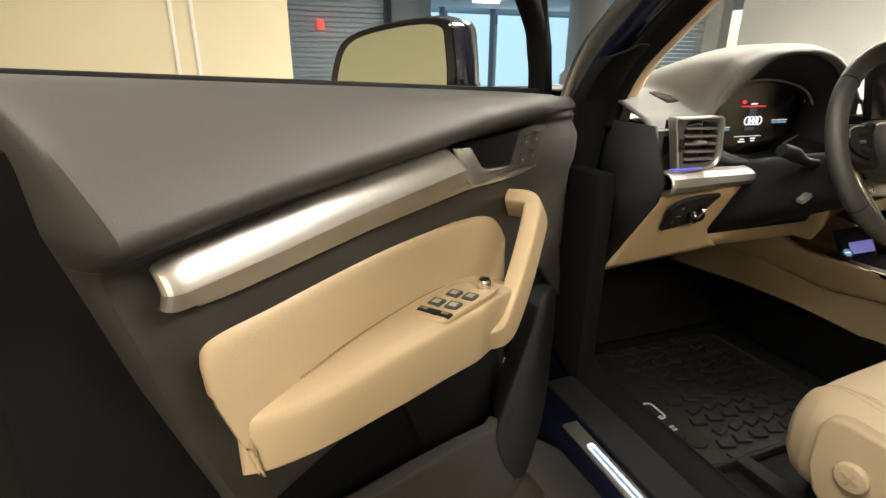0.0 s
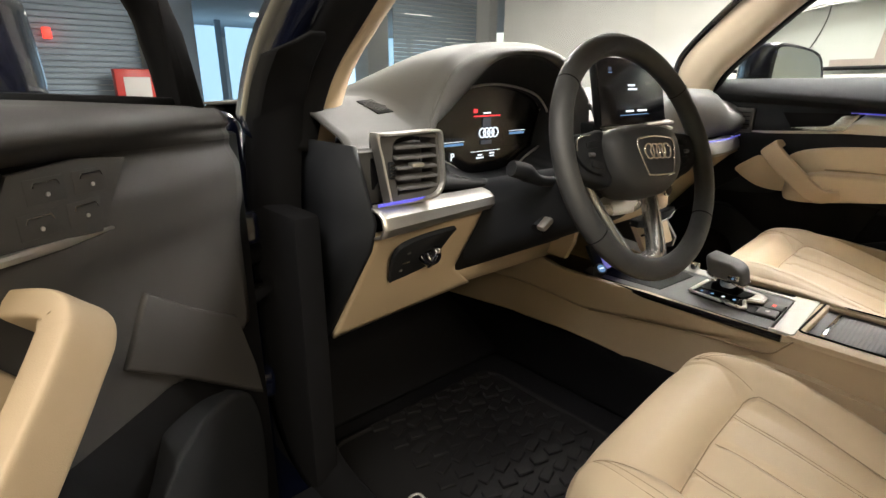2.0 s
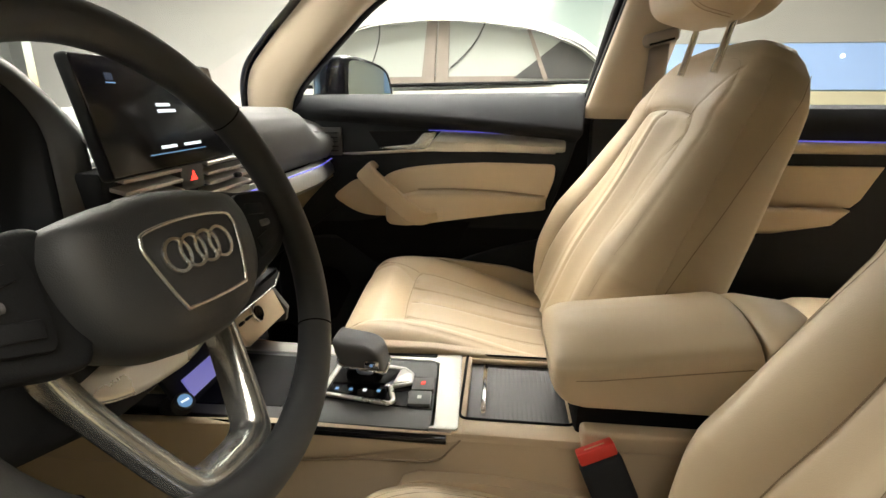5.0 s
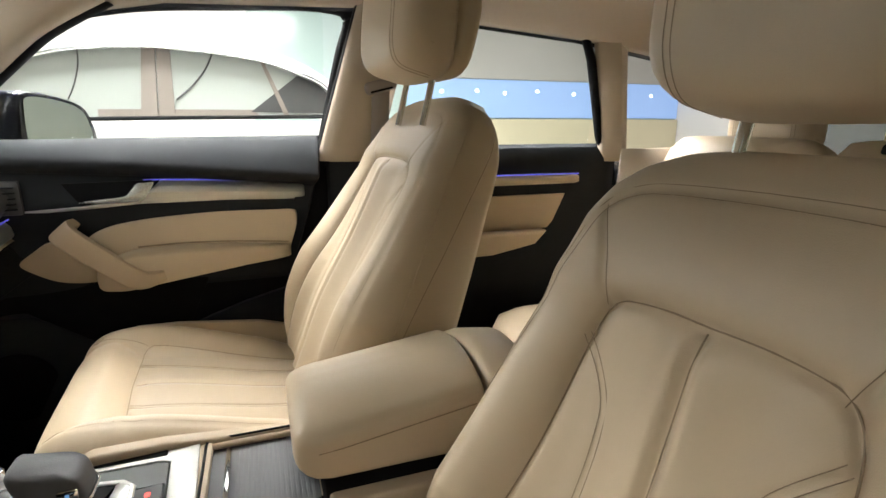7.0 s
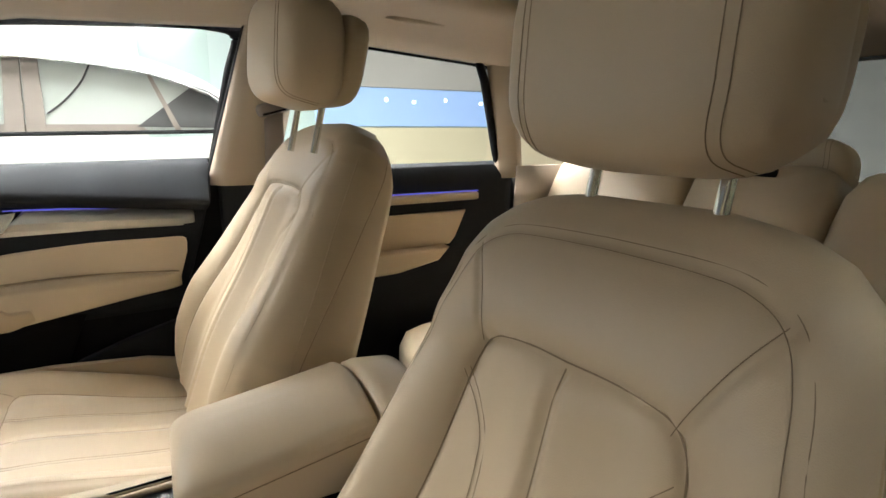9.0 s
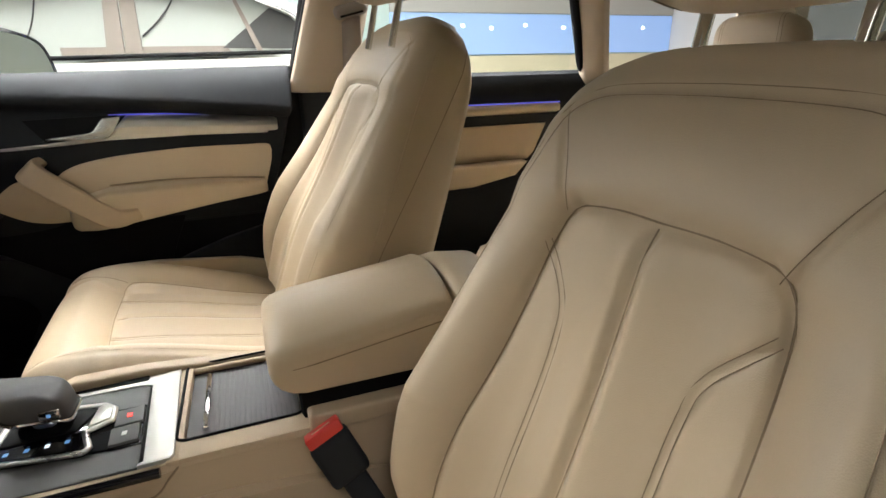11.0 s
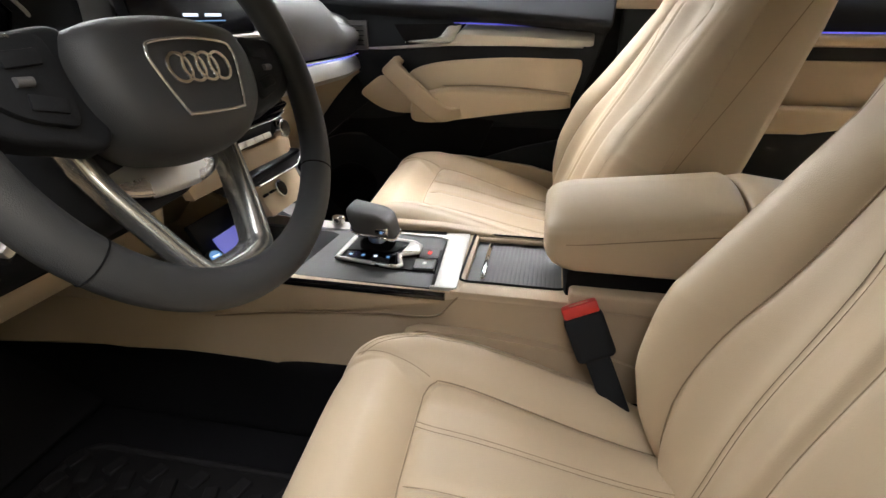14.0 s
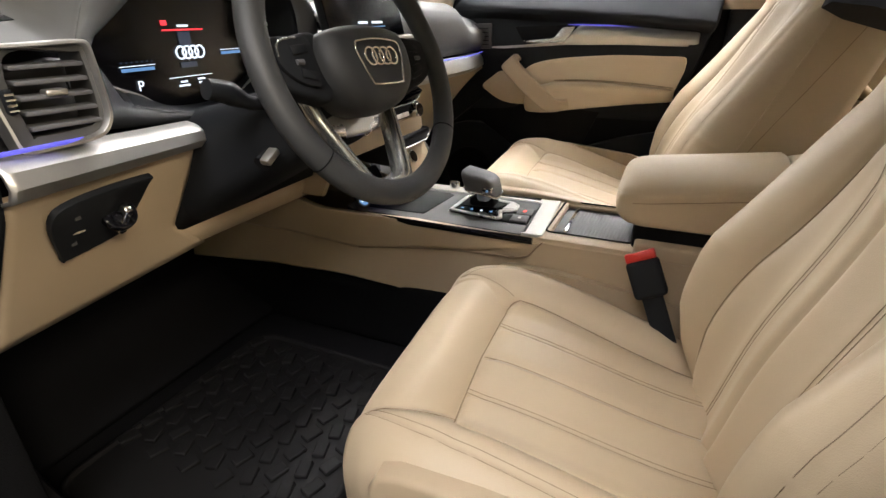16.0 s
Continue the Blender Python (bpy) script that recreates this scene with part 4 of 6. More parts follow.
so, si = smooth_line(vo, 68, True), smooth_line(vi, 70, True)[np.linspace(0, 69, 68).astype(int)]
sheet("frame", [[v3(p, 0.006) for p in so], [v3(p * 1.0, -0.009) for p in so], [v3(p * 0.985, -0.0125) for p in so], [v3(p * 0.93, -0.013) for p in so], [v3(p * 0.905, -0.010) for p in so], [v3(p * 0.895, -0.004) for p in so]], SILVER, vent, "satin aluminium frame", thick=0, wrap_v=True, angle=35)
sheet("surround", [[v3(p * 0.90, -0.006) for p in so], [v3(p, -0.005) for p in si], [v3(p * 0.98, 0.03) for p in si]], GREY, vent, thick=0, wrap_v=True, angle=35)
part("back", box((0.09, 0.002, 0.075), (0, 0.032, 0), 0), SEAL, vent)
for k in range(5):
    z = 0.024 - k * 0.0142
    part("louvre", box((0.066, 0.020, 0.0042), (0.009, 0.000 + 0.1 * z, z), 0.0012, turn=(3, 0, -7)), PAD, vent)
part("vent_tab", box((0.020, 0.016, 0.006), (0.006, -0.008, -0.001), 0.002, turn=(0, 0, -7)), SILVER, vent)
part("vent_wheel", box((0.009, 0.012, 0.024), (-0.034, -0.002, -0.006), 0.003), BLACK, vent)
for k in range(4):
    part("wheel_rib", box((0.008, 0.002, 0.002), (-0.034, -0.0075, -0.014 + k * 0.005), 0), CHROME, vent)

GX, GY = -0.616, 0.458
dzx = float(dash_top(GX + 0.01, GY) - dash_top(GX - 0.01, GY)) / 0.02
dzy = float(dash_top(GX, GY + 0.01) - dash_top(GX, GY - 0.01)) / 0.02
sp = thing("defroster_grille", "small black slatted grille in the dash top", "grille", matrix=pose(GX, GY, float(dash_top(GX, GY)) + 0.0006, math.degrees(math.atan(dzy)), -math.degrees(math.atan(dzx)), 4))
part("recess", box((0.032, 0.058, 0.002), (0, 0, -0.0006), 0.0008), SEAL, sp)
for k in range(6):
    part("slat", box((0.0015, 0.044 - 0.006 * abs(k - 2.5), 0.0016), (-0.0120 + k * 0.0048, (k - 2.5) * 0.003, 0.0006), 0.0005, turn=(0, 0, 30)), DASH, sp)

# aluminium strip under the driver's vent, with its light line
g = []
for x in np.linspace(-0.728, -0.462, 24):
    k = (x + 0.728) / 0.266
    yf = 0.282 + 0.045 * k
    g.append([(x, yf + 0.035, 0.922 - 0.014 * k), (x, yf + 0.012, 0.918 - 0.014 * k), (x, yf, 0.910 - 0.012 * k), (x, yf - 0.004, 0.894 - 0.008 * k), (x, yf + 0.006, 0.880 - 0.004 * k), (x, yf + 0.03, 0.874)])
dstrip = dsh("driver_strip", g, SILVER, "satin aluminium strip", thick=0.004, angle=30)
tube("ambient_line", np.array([(-0.722, 0.300, 0.924), (-0.68, 0.302, 0.9235), (-0.635, 0.308, 0.922)]) - DO, 0.0024, BLUELED, dstrip, "blue ambient light line", n=6)
# beige knee panel
g = []
for k in np.linspace(0, 1, 16):
    row = []
    for q in np.linspace(0, 1, 24):
        xl, xr = -0.722 - 0.010 * k, interp(k, [0, 0.3, 0.7, 1], [-0.465, -0.478, -0.495, -0.43])
        yl, yr = 0.305 + 0.130 * k, 0.345 + 0.075 * k
        zl, zr = 0.876 - 0.202 * k, 0.878 - 0.176 * k
        bulge = -0.012 * math.sin(math.pi * k) * math.sin(math.pi * q)
        row.append((xl + (xr - xl) * q, yl + (yr - yl) * q + bulge, zl + (zr - zl) * q))
    g.append(row)
dsh("knee_panel", g, BEIGE, "beige lower knee panel", thick=0.012)
g = []
for x in np.linspace(-0.50, -0.10, 20):
    k = (x + 0.5) / 0.4
    g.append([(x, 0.405 + 0.03 * k, 0.752 - 0.02 * k), (x, 0.412 + 0.03 * k, 0.725 - 0.02 * k), (x, 0.425 + 0.03 * k, 0.705 - 0.02 * k), (x, 0.50, 0.69 - 0.02 * k)])
dsh("knee_band", g, BEIGE, thick=0.008)
dsh("end_cap", [[(-0.733, 0.345 + 0.0, 1.0), (-0.733, 0.30, 0.90), (-0.736, 0.31, 0.86), (-0.740, 0.44, 0.68)], [(-0.735, 0.50, 1.0), (-0.735, 0.50, 0.90), (-0.738, 0.50, 0.80), (-0.742, 0.52, 0.68)]], BLACK, thick=0.008)
# black panel round the column
g = []
for x in np.linspace(-0.50, -0.12, 16):
    g.append([(x, 0.375, 0.912), (x, 0.372, 0.88), (x, 0.385, 0.80), (x, 0.41, 0.74)])
dsh("column_surround", g, BLACK, thick=0.006)
sw = thing("light_switch_panel", "black headlight switch panel with a rotary knob", "switch panel", (-0.632, 0.3, 0.832))
so = smooth_line([(-0.058, 0.030), (0.058, 0.034), (0.062, 0.020), (0.040, -0.030), (0.028, -0.036), (-0.036, -0.040), (-0.046, -0.034)], 56, True)
tilt = lambda a, b, c: (a, 0.031 - 0.67 * b + 0.17 * a - c * 0.83, b - c * 0.55)
plate = prism("plate", [tuple(p) for p in so], tilt, 0.008, BLACK, sw, bev=0.002)
part("rotary_knob", rod(0.021, 0.010, tilt(0.020, 0.0, 0.009), (56, 0, 0), bev=0.002, n=32), GLOSS, sw)
part("knob_grip", box((0.0105, 0.014, 0.040), tilt(0.020, 0.0, 0.018), 0.003, 3, (34, 0, 6)), CHROME, sw, "chrome switch grip")
part("grip_groove", box((0.003, 0.003, 0.024), tilt(0.020, 0.0, 0.0258), 0.001, 1, (34, 0, 6)), GLOSS, sw)
part("switch_mark", box((0.014, 0.001, 0.002), tilt(-0.030, -0.004, 0.0085), 0), CHROME, sw)
for b in (0.016, -0.018):
    part("switch_mark", box((0.006, 0.001, 0.004), tilt(-0.034, b, 0.0084), 0), GREY, sw)

# ---- centre stack ----
disp = thing("touch_display", "freestanding black touch display on the dashboard", "display", matrix=pose(-0.018, 0.345, 1.066, -12, 0, 2))
part("case", box((0.292, 0.016, 0.142), (0, 0.006, 0), 0.006, 3), BLACK, disp)
scr2 = part("glass", box((0.286, 0.003, 0.136), (0, -0.003, 0), 0.0014), SCREENGLASS, disp, "glossy black screen")
for x, z, w, h, m in ((-0.010, 0.012, 0.030, 0.004, SCREENWHITE), (-0.006, 0.004, 0.040, 0.004, SCREENWHITE), (-0.026, -0.042, 0.034, 0.004, SCREENWHITE), (0.030, -0.042, 0.042, 0.004, SCREENWHITE), (-0.005, -0.050, 0.13, 0.0012, SCREENBLUE), (-0.095, 0.045, 0.012, 0.008, SCREENDIM), (-0.095, 0.038, 0.016, 0.0012, SCREENBLUE)):
    part("screen_mark", box((w, 0.0008, h), (x, -0.005, z), 0), m, scr2, smooth=False)
cv = thing("centre_vents", "black louvred centre air vents with hazard switch", "air vent", (0.0, 0.355, 0.972))
part("housing", box((0.33, 0.04, 0.066), (0.012, 0.012, 0), 0.006), BLACK, cv)
for vx, vw in ((-0.086, 0.112), (0.098, 0.128)):
    part("frame_bar", box((vw + 0.010, 0.012, 0.008), (vx, -0.016, -0.034), 0.002), SATIN, cv)
    for k in range(4):
        part("louvre", box((vw, 0.022, 0.0056), (vx, -0.018, 0.024 - k * 0.0145), 0.0014, turn=(14, 0, 0)), SATIN, cv)
    part("vane_tab", box((0.012, 0.010, 0.008), (vx + 0.012, -0.032, -0.005), 0.002), BLACK, cv)
hz = part("hazard_switch", box((0.056, 0.018, 0.036), (0, -0.016, 0.008), 0.004), GREY, cv)
part("triangle_mark", rod(0.009, 0.001, (0, -0.0255, 0.008), (90, 0, 0), n=3), REDLAMP, hz)
g = []
for x in np.linspace(-0.15, 0.735, 60):
    y0 = 0.335 + 0.03 * ease((x - 0.5) / 0.25)
    g.append([(x, y0 + 0.04, 0.926), (x, y0 + 0.008, 0.922), (x, y0, 0.910), (x, y0 - 0.002, 0.890), (x, y0 + 0.010, 0.878), (x, y0 + 0.04, 0.874)])
pstrip = dsh("passenger_strip", g, SILVER, "satin aluminium strip", thick=0.004, angle=30)
tube("ambient_line", np.array([(x, 0.336 + 0.03 * float(ease((x - 0.5) / 0.25)), 0.928) for x in np.linspace(-0.14, 0.72, 30)]) - DO, 0.0017, BLUELED, pstrip, "blue ambient light line", n=6)
g = []
for x in np.linspace(-0.15, 0.735, 40):
    g.append([(x, 0.365, 0.878), (x, 0.388, 0.862), (x, 0.448, 0.80), (x, 0.530, 0.70), (x, 0.60, 0.62)])
dsh("glovebox_panel", g, BEIGE, "beige glovebox panel", thick=0.01)
cl = thing("climate_panel", "gloss black climate panel over a beige switch stack", "control panel", (0.012, 0.33, 0.836))
gp = prism("gloss_panel", smooth_line([(-0.12, 0.050), (0.12, 0.050), (0.155, 0.044), (0.168, 0.036), (0.150, 0.028), (0.115, 0.018), (-0.115, 0.018), (-0.150, 0.028), (-0.168, 0.036), (-0.155, 0.044)], 80, True), lambda a, b, c: (a, 0.006 - c - 0.12 * (0.05 - b), b), 0.016, GLOSS, cl, "gloss black pointed display panel", bev=0.003)
tube("chrome_line", [(-0.118, -0.013, 0.0165), (0.118, -0.013, 0.0165), (0.152, -0.012, 0.0265)], 0.0013, CHROME, gp, n=6)
prism("switch_band", [(-0.150, 0.014), (0.150, 0.014), (0.146, -0.016), (-0.146, -0.016)], lambda a, b, c: (a, 0.012 - c, b), 0.020, BLACK, cl, bev=0.002)
for sx in (-1, 1):
    kn = part("dial", rod(0.0165, 0.024, (sx * 0.118, -0.016, -0.002), (80, 0, 0), bev=0.002, n=32), CHROME, cl, "chrome ringed dial")
    part("dial_face", rod(0.0135, 0.004, (sx * 0.118, -0.028, 0.000), (80, 0, 0), n=32), GLOSS, kn)
for k in range(6):
    part("toggle", box((0.026, 0.012, 0.010), (-0.070 + k * 0.028, -0.013, -0.006), 0.002, turn=(-20, 0, 0)), POLISHED, cl)
prism("beige_band", [(-0.158, -0.017), (0.158, -0.017), (0.150, -0.052), (-0.150, -0.052)], lambda a, b, c: (a, 0.010 - c + 0.25 * b, b), 0.016, BEIGE, cl, "beige trim band", bev=0.003)
mb = prism("media_bar", smooth_line([(-0.020, -0.050), (0.125, -0.050), (0.146, -0.044), (0.150, -0.056), (0.125, -0.070), (-0.020, -0.070), (-0.028, -0.060)], 64, True), lambda a, b, c: (a, -0.006 - c + 0.2 * b, b), 0.020, BLACK, cl, "black switch bar with a chrome lower edge", bev=0.003)
tube("chrome_line", [(-0.018, -0.041, -0.0700), (0.122, -0.041, -0.0700), (0.149, -0.038, -0.055)], 0.0018, CHROME, mb, n=6)
prism("lower_slope", [(0.0, -0.070), (0.150, -0.070), (0.158, -0.135), (0.012, -0.135)], lambda a, b, c: (a, 0.0 - c + 0.45 * (b + 0.07), b), 0.014, BEIGE, cl, "beige slope with power socket", bev=0.003)
so_ = part("power_socket", rod(0.0165, 0.010, (0.066, -0.030, -0.100), (66, 0, 0), bev=0.002), CHROME, cl, "chrome ringed power socket")
part("socket_cap", rod(0.012, 0.003, (0.066, -0.0345, -0.098), (66, 0, 0)), GLOSS, so_)
for k in range(2):
    part("port_slot", box((0.014, 0.006, 0.005), (0.018 + k * 0.022, -0.0285, -0.098), 0.0015, turn=(-24, 0, 0)), SEAL, cl)
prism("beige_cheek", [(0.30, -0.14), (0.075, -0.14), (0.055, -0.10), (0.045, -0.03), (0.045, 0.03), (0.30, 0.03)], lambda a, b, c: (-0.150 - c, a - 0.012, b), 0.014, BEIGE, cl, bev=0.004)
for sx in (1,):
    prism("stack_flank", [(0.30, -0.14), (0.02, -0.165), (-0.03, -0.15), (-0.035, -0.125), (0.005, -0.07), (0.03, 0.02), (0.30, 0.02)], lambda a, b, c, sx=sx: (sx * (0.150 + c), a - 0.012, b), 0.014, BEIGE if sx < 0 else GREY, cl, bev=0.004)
pv = thing("air_vent", "passenger side louvred air vent", "air vent", (0.690, 0.345, 0.975))
part("frame", box((0.012, 0.09, 0.075), (0.014, 0.03, 0), 0.004), GREY, pv)
for k in range(5):
    part("louvre", box((0.010, 0.075, 0.003), (0.002, 0.03, 0.024 - k * 0.012), 0.001), BLACK, pv)

# ---- steering wheel ----
WC = Vector((-0.3725, 0.1195, 0.9795))
WT = 22
wheel = thing("steering_wheel", "black leather steering wheel with aluminium lower spoke", "steering wheel", matrix=pose(*WC, 90 - WT, 0, -4.5) @ Matrix.Rotation(radians(-3), 4, "Z"))
# local x right, y up along the wheel, z towards the driver
a = np.linspace(0, 2 * np.pi, 96, endpoint=False)
R = 0.1695
tube("rim", np.stack([R * np.cos(a), R * np.sin(a), 0 * a], 1), 0.0168, WHEELSKIN, wheel, "black leather rim", n=16, closed=True, flat=0.88, up=(0, 0, 1))
for ang_ in (38, 142, 218, 322):
    aa = radians(ang_)
    p = np.array((R * math.cos(aa), R * math.sin(aa), 0))
    b = np.linspace(0, 2 * np.pi, 20, endpoint=False)
    rad, up_ = np.array((math.cos(aa), math.sin(aa), 0)), np.array((0, 0, 1))
    tube("rim_seam", p + 0.0169 * (np.cos(b)[:, None] * rad + 0.885 * np.sin(b)[:, None] * up_), 0.0007, SEAL, wheel, n=5, closed=True, up=(-math.sin(aa), math.cos(aa), 0))
pad = smooth_line([(-0.092, 0.027), (-0.074, 0.041), (0.0, 0.049), (0.074, 0.041), (0.092, 0.027), (0.096, 0.006), (0.088, -0.024), (0.064, -0.048), (0.032, -0.061), (0.0, -0.064), (-0.032, -0.061), (-0.064, -0.048), (-0.088, -0.024), (-0.096, 0.006)], 96, True)
loops = []
for z, k in ((-0.050, 0.90), (-0.024, 1.0), (-0.004, 1.0), (0.008, 0.975), (0.0165, 0.90), (0.0225, 0.76), (0.0255, 0.5), (0.0265, 0.2)):
    loops.append([(0.89 * x * k, 0.97 * y * k, z) for x, y in pad])
hub = loft("hub", loops, WHEELSKIN, wheel, "black airbag cover", angle=60)
badge = smooth_line([(-0.044, 0.016), (-0.037, 0.022), (0.0, 0.025), (0.037, 0.022), (0.044, 0.016), (0.044, 0.006), (0.033, -0.026), (0.024, -0.031), (-0.024, -0.031), (-0.033, -0.026), (-0.044, 0.006)], 88, True)
tube("badge_frame", [(x, y - 0.003, 0.0276 - 0.35 * (x * x + y * y)) for x, y in badge], 0.0015, SPOKEMETAL, hub, n=8, closed=True)
rings("badge_emblem", (0, 0.000, 0.0270), (1, 0, 0), (0, 1, 0), 0.0108, 0.0021, CHROME, hub)
for sx in (-1, 1):
    arm = smooth_line([(0.070, 0.036), (0.112, 0.037), (0.158, 0.030), (0.161, -0.006), (0.140, -0.024), (0.110, -0.034), (0.074, -0.036)], 49, True)
    prism("spoke", [(sx * x, y) for x, y in arm], lambda p, q, w: (p, q, -0.024 + w), 0.022, BLACK, wheel, bev=0.006, seg=3)
    key = smooth_line([(0.092, 0.030), (0.120, 0.031), (0.142, 0.024), (0.146, 0.004), (0.130, -0.014), (0.110, -0.022), (0.094, -0.020)], 49, True)
    btn = prism("button_pad", [(sx * x, y) for x, y in key], lambda p, q, w: (p, q, -0.003 + w), 0.006, BLACK, wheel, bev=0.002)
    if sx < 0:
        tube("button_trim", [(sx * x, y, 0.0028) for x, y in smooth_line([(0.112, 0.0312), (0.128, 0.0298), (0.1415, 0.0235), (0.1452, 0.010)], 24)], 0.0015, SPOKEMETAL, btn, n=6)
    part("toggle_switch", box((0.024, 0.010, 0.003), (sx * 0.113, 0.018, 0.0038), 0.0012, turn=(0, 0, -sx * 6)), BLACK, btn)
    part("toggle_switch", box((0.022, 0.010, 0.003), (sx * 0.110, -0.010, 0.0038), 0.0012, turn=(0, 0, sx * 12)), BLACK, btn)
    part("scroll_roller", rod(0.0030, 0.010, (sx * 0.118, 0.004, 0.004), (0, 90, 0)), PAD, btn)
    # lower spoke: a hollow frame with a softly crowned face
    outer_ = np.array([(0.088, -0.022), (0.079, -0.060), (0.063, -0.108), (0.049, -0.145), (0.040, -0.158), (0.020, -0.164), (0.0, -0.165)])
    inner_ = np.array([(0.064, -0.040), (0.057, -0.070), (0.044, -0.104), (0.031, -0.134), (0.025, -0.141), (0.013, -0.144), (0.0, -0.144)])
    o_, n_ = smooth_line(outer_, 36), smooth_line(inner_, 36)
    dep = lambda y: -0.040 + 0.19 * np.maximum(0, -0.05 - y)
    lp = []
    for po, pi in zip(o_, n_):
        zo, zi = float(dep(po[1])), float(dep(pi[1]))
        prof_ = smooth_line([(0.0, zo - 0.012), (0.0, zo - 0.002), (0.10, zo + 0.0035), (0.45, zo * 0.5 + zi * 0.5 + 0.0055), (0.80, zi + 0.002), (0.97, zi - 0.008), (1.0, zi - 0.018)], 19)
        lp.append([(sx * (po[0] + (pi[0] - po[0]) * k), po[1] + (pi[1] - po[1]) * k, z) for k, z in prof_])
    loft("lower_spoke", lp, SPOKEMETAL, wheel, "polished aluminium lower spoke", angle=70)
bridge = [(0.070, -0.038), (0.062, -0.062), (0.050, -0.072), (0.026, -0.078), (0.0, -0.079)]
prism("spoke_bridge", smooth_line(bridge + [(-x, y) for x, y in bridge[-2::-1]], 60), lambda p, q, w: (p, q, -0.056 + w - 0.9 * p * p), 0.012, POLISHED, wheel, "polished bridge under the airbag cover", bev=0.005, seg=4)
column = thing("steering_column", "black steering column shroud with stalks", "steering column", (-0.385, 0.25, 0.90))
CO = np.array((-0.385, 0.25, 0.90))
loops = []
for t in np.linspace(0, 1, 10):
    c0 = np.array((0, 0.15 + 0.26 * t, 0.94 - 0.10 * t))
    w, h = 0.062 + 0.035 * t, 0.050 + 0.035 * t
    loops.append([(w * math.copysign(abs(math.cos(b)) ** 0.6, math.cos(b)), c0[1] - CO[1], c0[2] - CO[2] + h * math.copysign(abs(math.sin(b)) ** 0.6, math.sin(b)) - 0.015) for b in np.linspace(0, 2 * math.pi, 32, endpoint=False)])
loft("shroud", loops, BLACK, column, angle=60)
tube("indicator_stalk", smooth_line(np.array([(-0.44, 0.22, 0.935), (-0.475, 0.225, 0.94), (-0.50, 0.235, 0.955), (-0.525, 0.24, 0.962)]) - CO, 16), interp(np.linspace(0, 1, 16), [0, 0.4, 0.6, 1], [0.008, 0.009, 0.014, 0.012]), BLACK, column, n=12)
cs = tube("cruise_stalk", np.array([(-0.42, 0.22, 0.90), (-0.45, 0.225, 0.875), (-0.475, 0.225, 0.862)]) - CO, [0.007, 0.009, 0.011], BLACK, column, n=10)
part("stalk_tip", box((0.026, 0.016, 0.010), tuple(np.array((-0.468, 0.215, 0.872)) - CO), 0.003, turn=(0, -30, 0)), SILVER, cs)
tube("wiper_stalk", np.array([(-0.33, 0.22, 0.935), (-0.28, 0.225, 0.94), (-0.24, 0.23, 0.945)]) - CO, [0.008, 0.010, 0.012], BLACK, column, n=10)


# ---- centre console ----
con = thing("centre_console", "beige centre console with dark deck and aluminium frame", "console", (0, 0, 0.3))
KO = np.array((0, 0, 0.3))


def csh(name, g, mat, label="", thick=0.006, parent=None, angle=50):
    return sheet(name, np.asarray(g, float) - KO, mat, parent or con, label, thick, angle=angle)


CX = 0.012
for sx in (-1, 1):
    g = []
    for y in np.linspace(0.82, -0.52, 60):
        ztop = interp(y, [-0.52, -0.05, 0.1, 0.3, 0.42, 0.5, 0.82], [0.655, 0.655, 0.655, 0.656, 0.662, 0.69, 0.72])
        out = interp(y, [-0.5, 0.0, 0.2, 0.35, 0.5, 0.82], [0.112, 0.112, 0.118, 0.135, 0.155, 0.165])
        step = interp(y, [-0.5, -0.06, 0.0, 0.1, 0.3, 0.5], [0.0, 0.0, 0.010, 0.012, 0.012, 0.014])
        zl = interp(y, [-0.5, -0.05, 0.1, 0.18, 0.26, 0.40, 0.55, 0.82], [0.44, 0.45, 0.463, 0.472, 0.492, 0.506, 0.508, 0.485])
        zs = interp(y, [-0.06, 0.0, 0.1, 0.35, 0.5], [0.64, 0.625, 0.607, 0.58, 0.60])
        prof = [(out - 0.014, ztop), (out - 0.003, ztop - 0.003), (out, ztop - 0.012), (out + 0.001, zs + 0.006), (out - step * 0.2, zs), (out - step, zs - 0.008), (out - step * 0.6, (zs + zl) / 2), (out + 0.002, zl + 0.006), (out - 0.004, zl)]
        g.append([(CX + sx * a, y, b) for a, b in prof])
    csh("side_wall", g, BEIGE, "beige console side wall", thick=0.008)
tube("panel_gap", np.array([(CX - x, y, z) for x, y, z in smooth_line([(0.1135, -0.064, 0.648), (0.1135, -0.052, 0.634), (0.1125, -0.036, 0.615), (0.111, -0.010, 0.607), (0.108, 0.06, 0.602), (0.112, 0.15, 0.596), (0.118, 0.26, 0.584), (0.124, 0.34, 0.574)], 40)]) - KO, 0.0016, STITCH, con, n=6)
deck = [(-0.106, -0.022), (0.080, -0.012), (0.086, 0.0), (0.088, 0.34), (0.07, 0.385), (-0.09, 0.385), (-0.106, 0.36)]
prism("deck", [(CX + x, y) for x, y in deck], lambda a, b, c: (a, b, 0.338 + c + 0.0), 0.018, GREY, con, "dark grey console deck", bev=0.003)
frame_pts = [(-0.106, -0.056), (-0.100, -0.060), (0.112, -0.050), (0.116, -0.044), (0.118, 0.36), (0.082, 0.36), (0.079, 0.0), (0.072, -0.014), (-0.099, -0.026), (-0.102, -0.020), (-0.106, -0.020)]
prism("deck_frame", [(CX + x, y) for x, y in frame_pts], lambda a, b, c: (a, b, 0.342 + c + 0.0), 0.0165, SILVER, con, "satin aluminium console frame", bev=0.002)
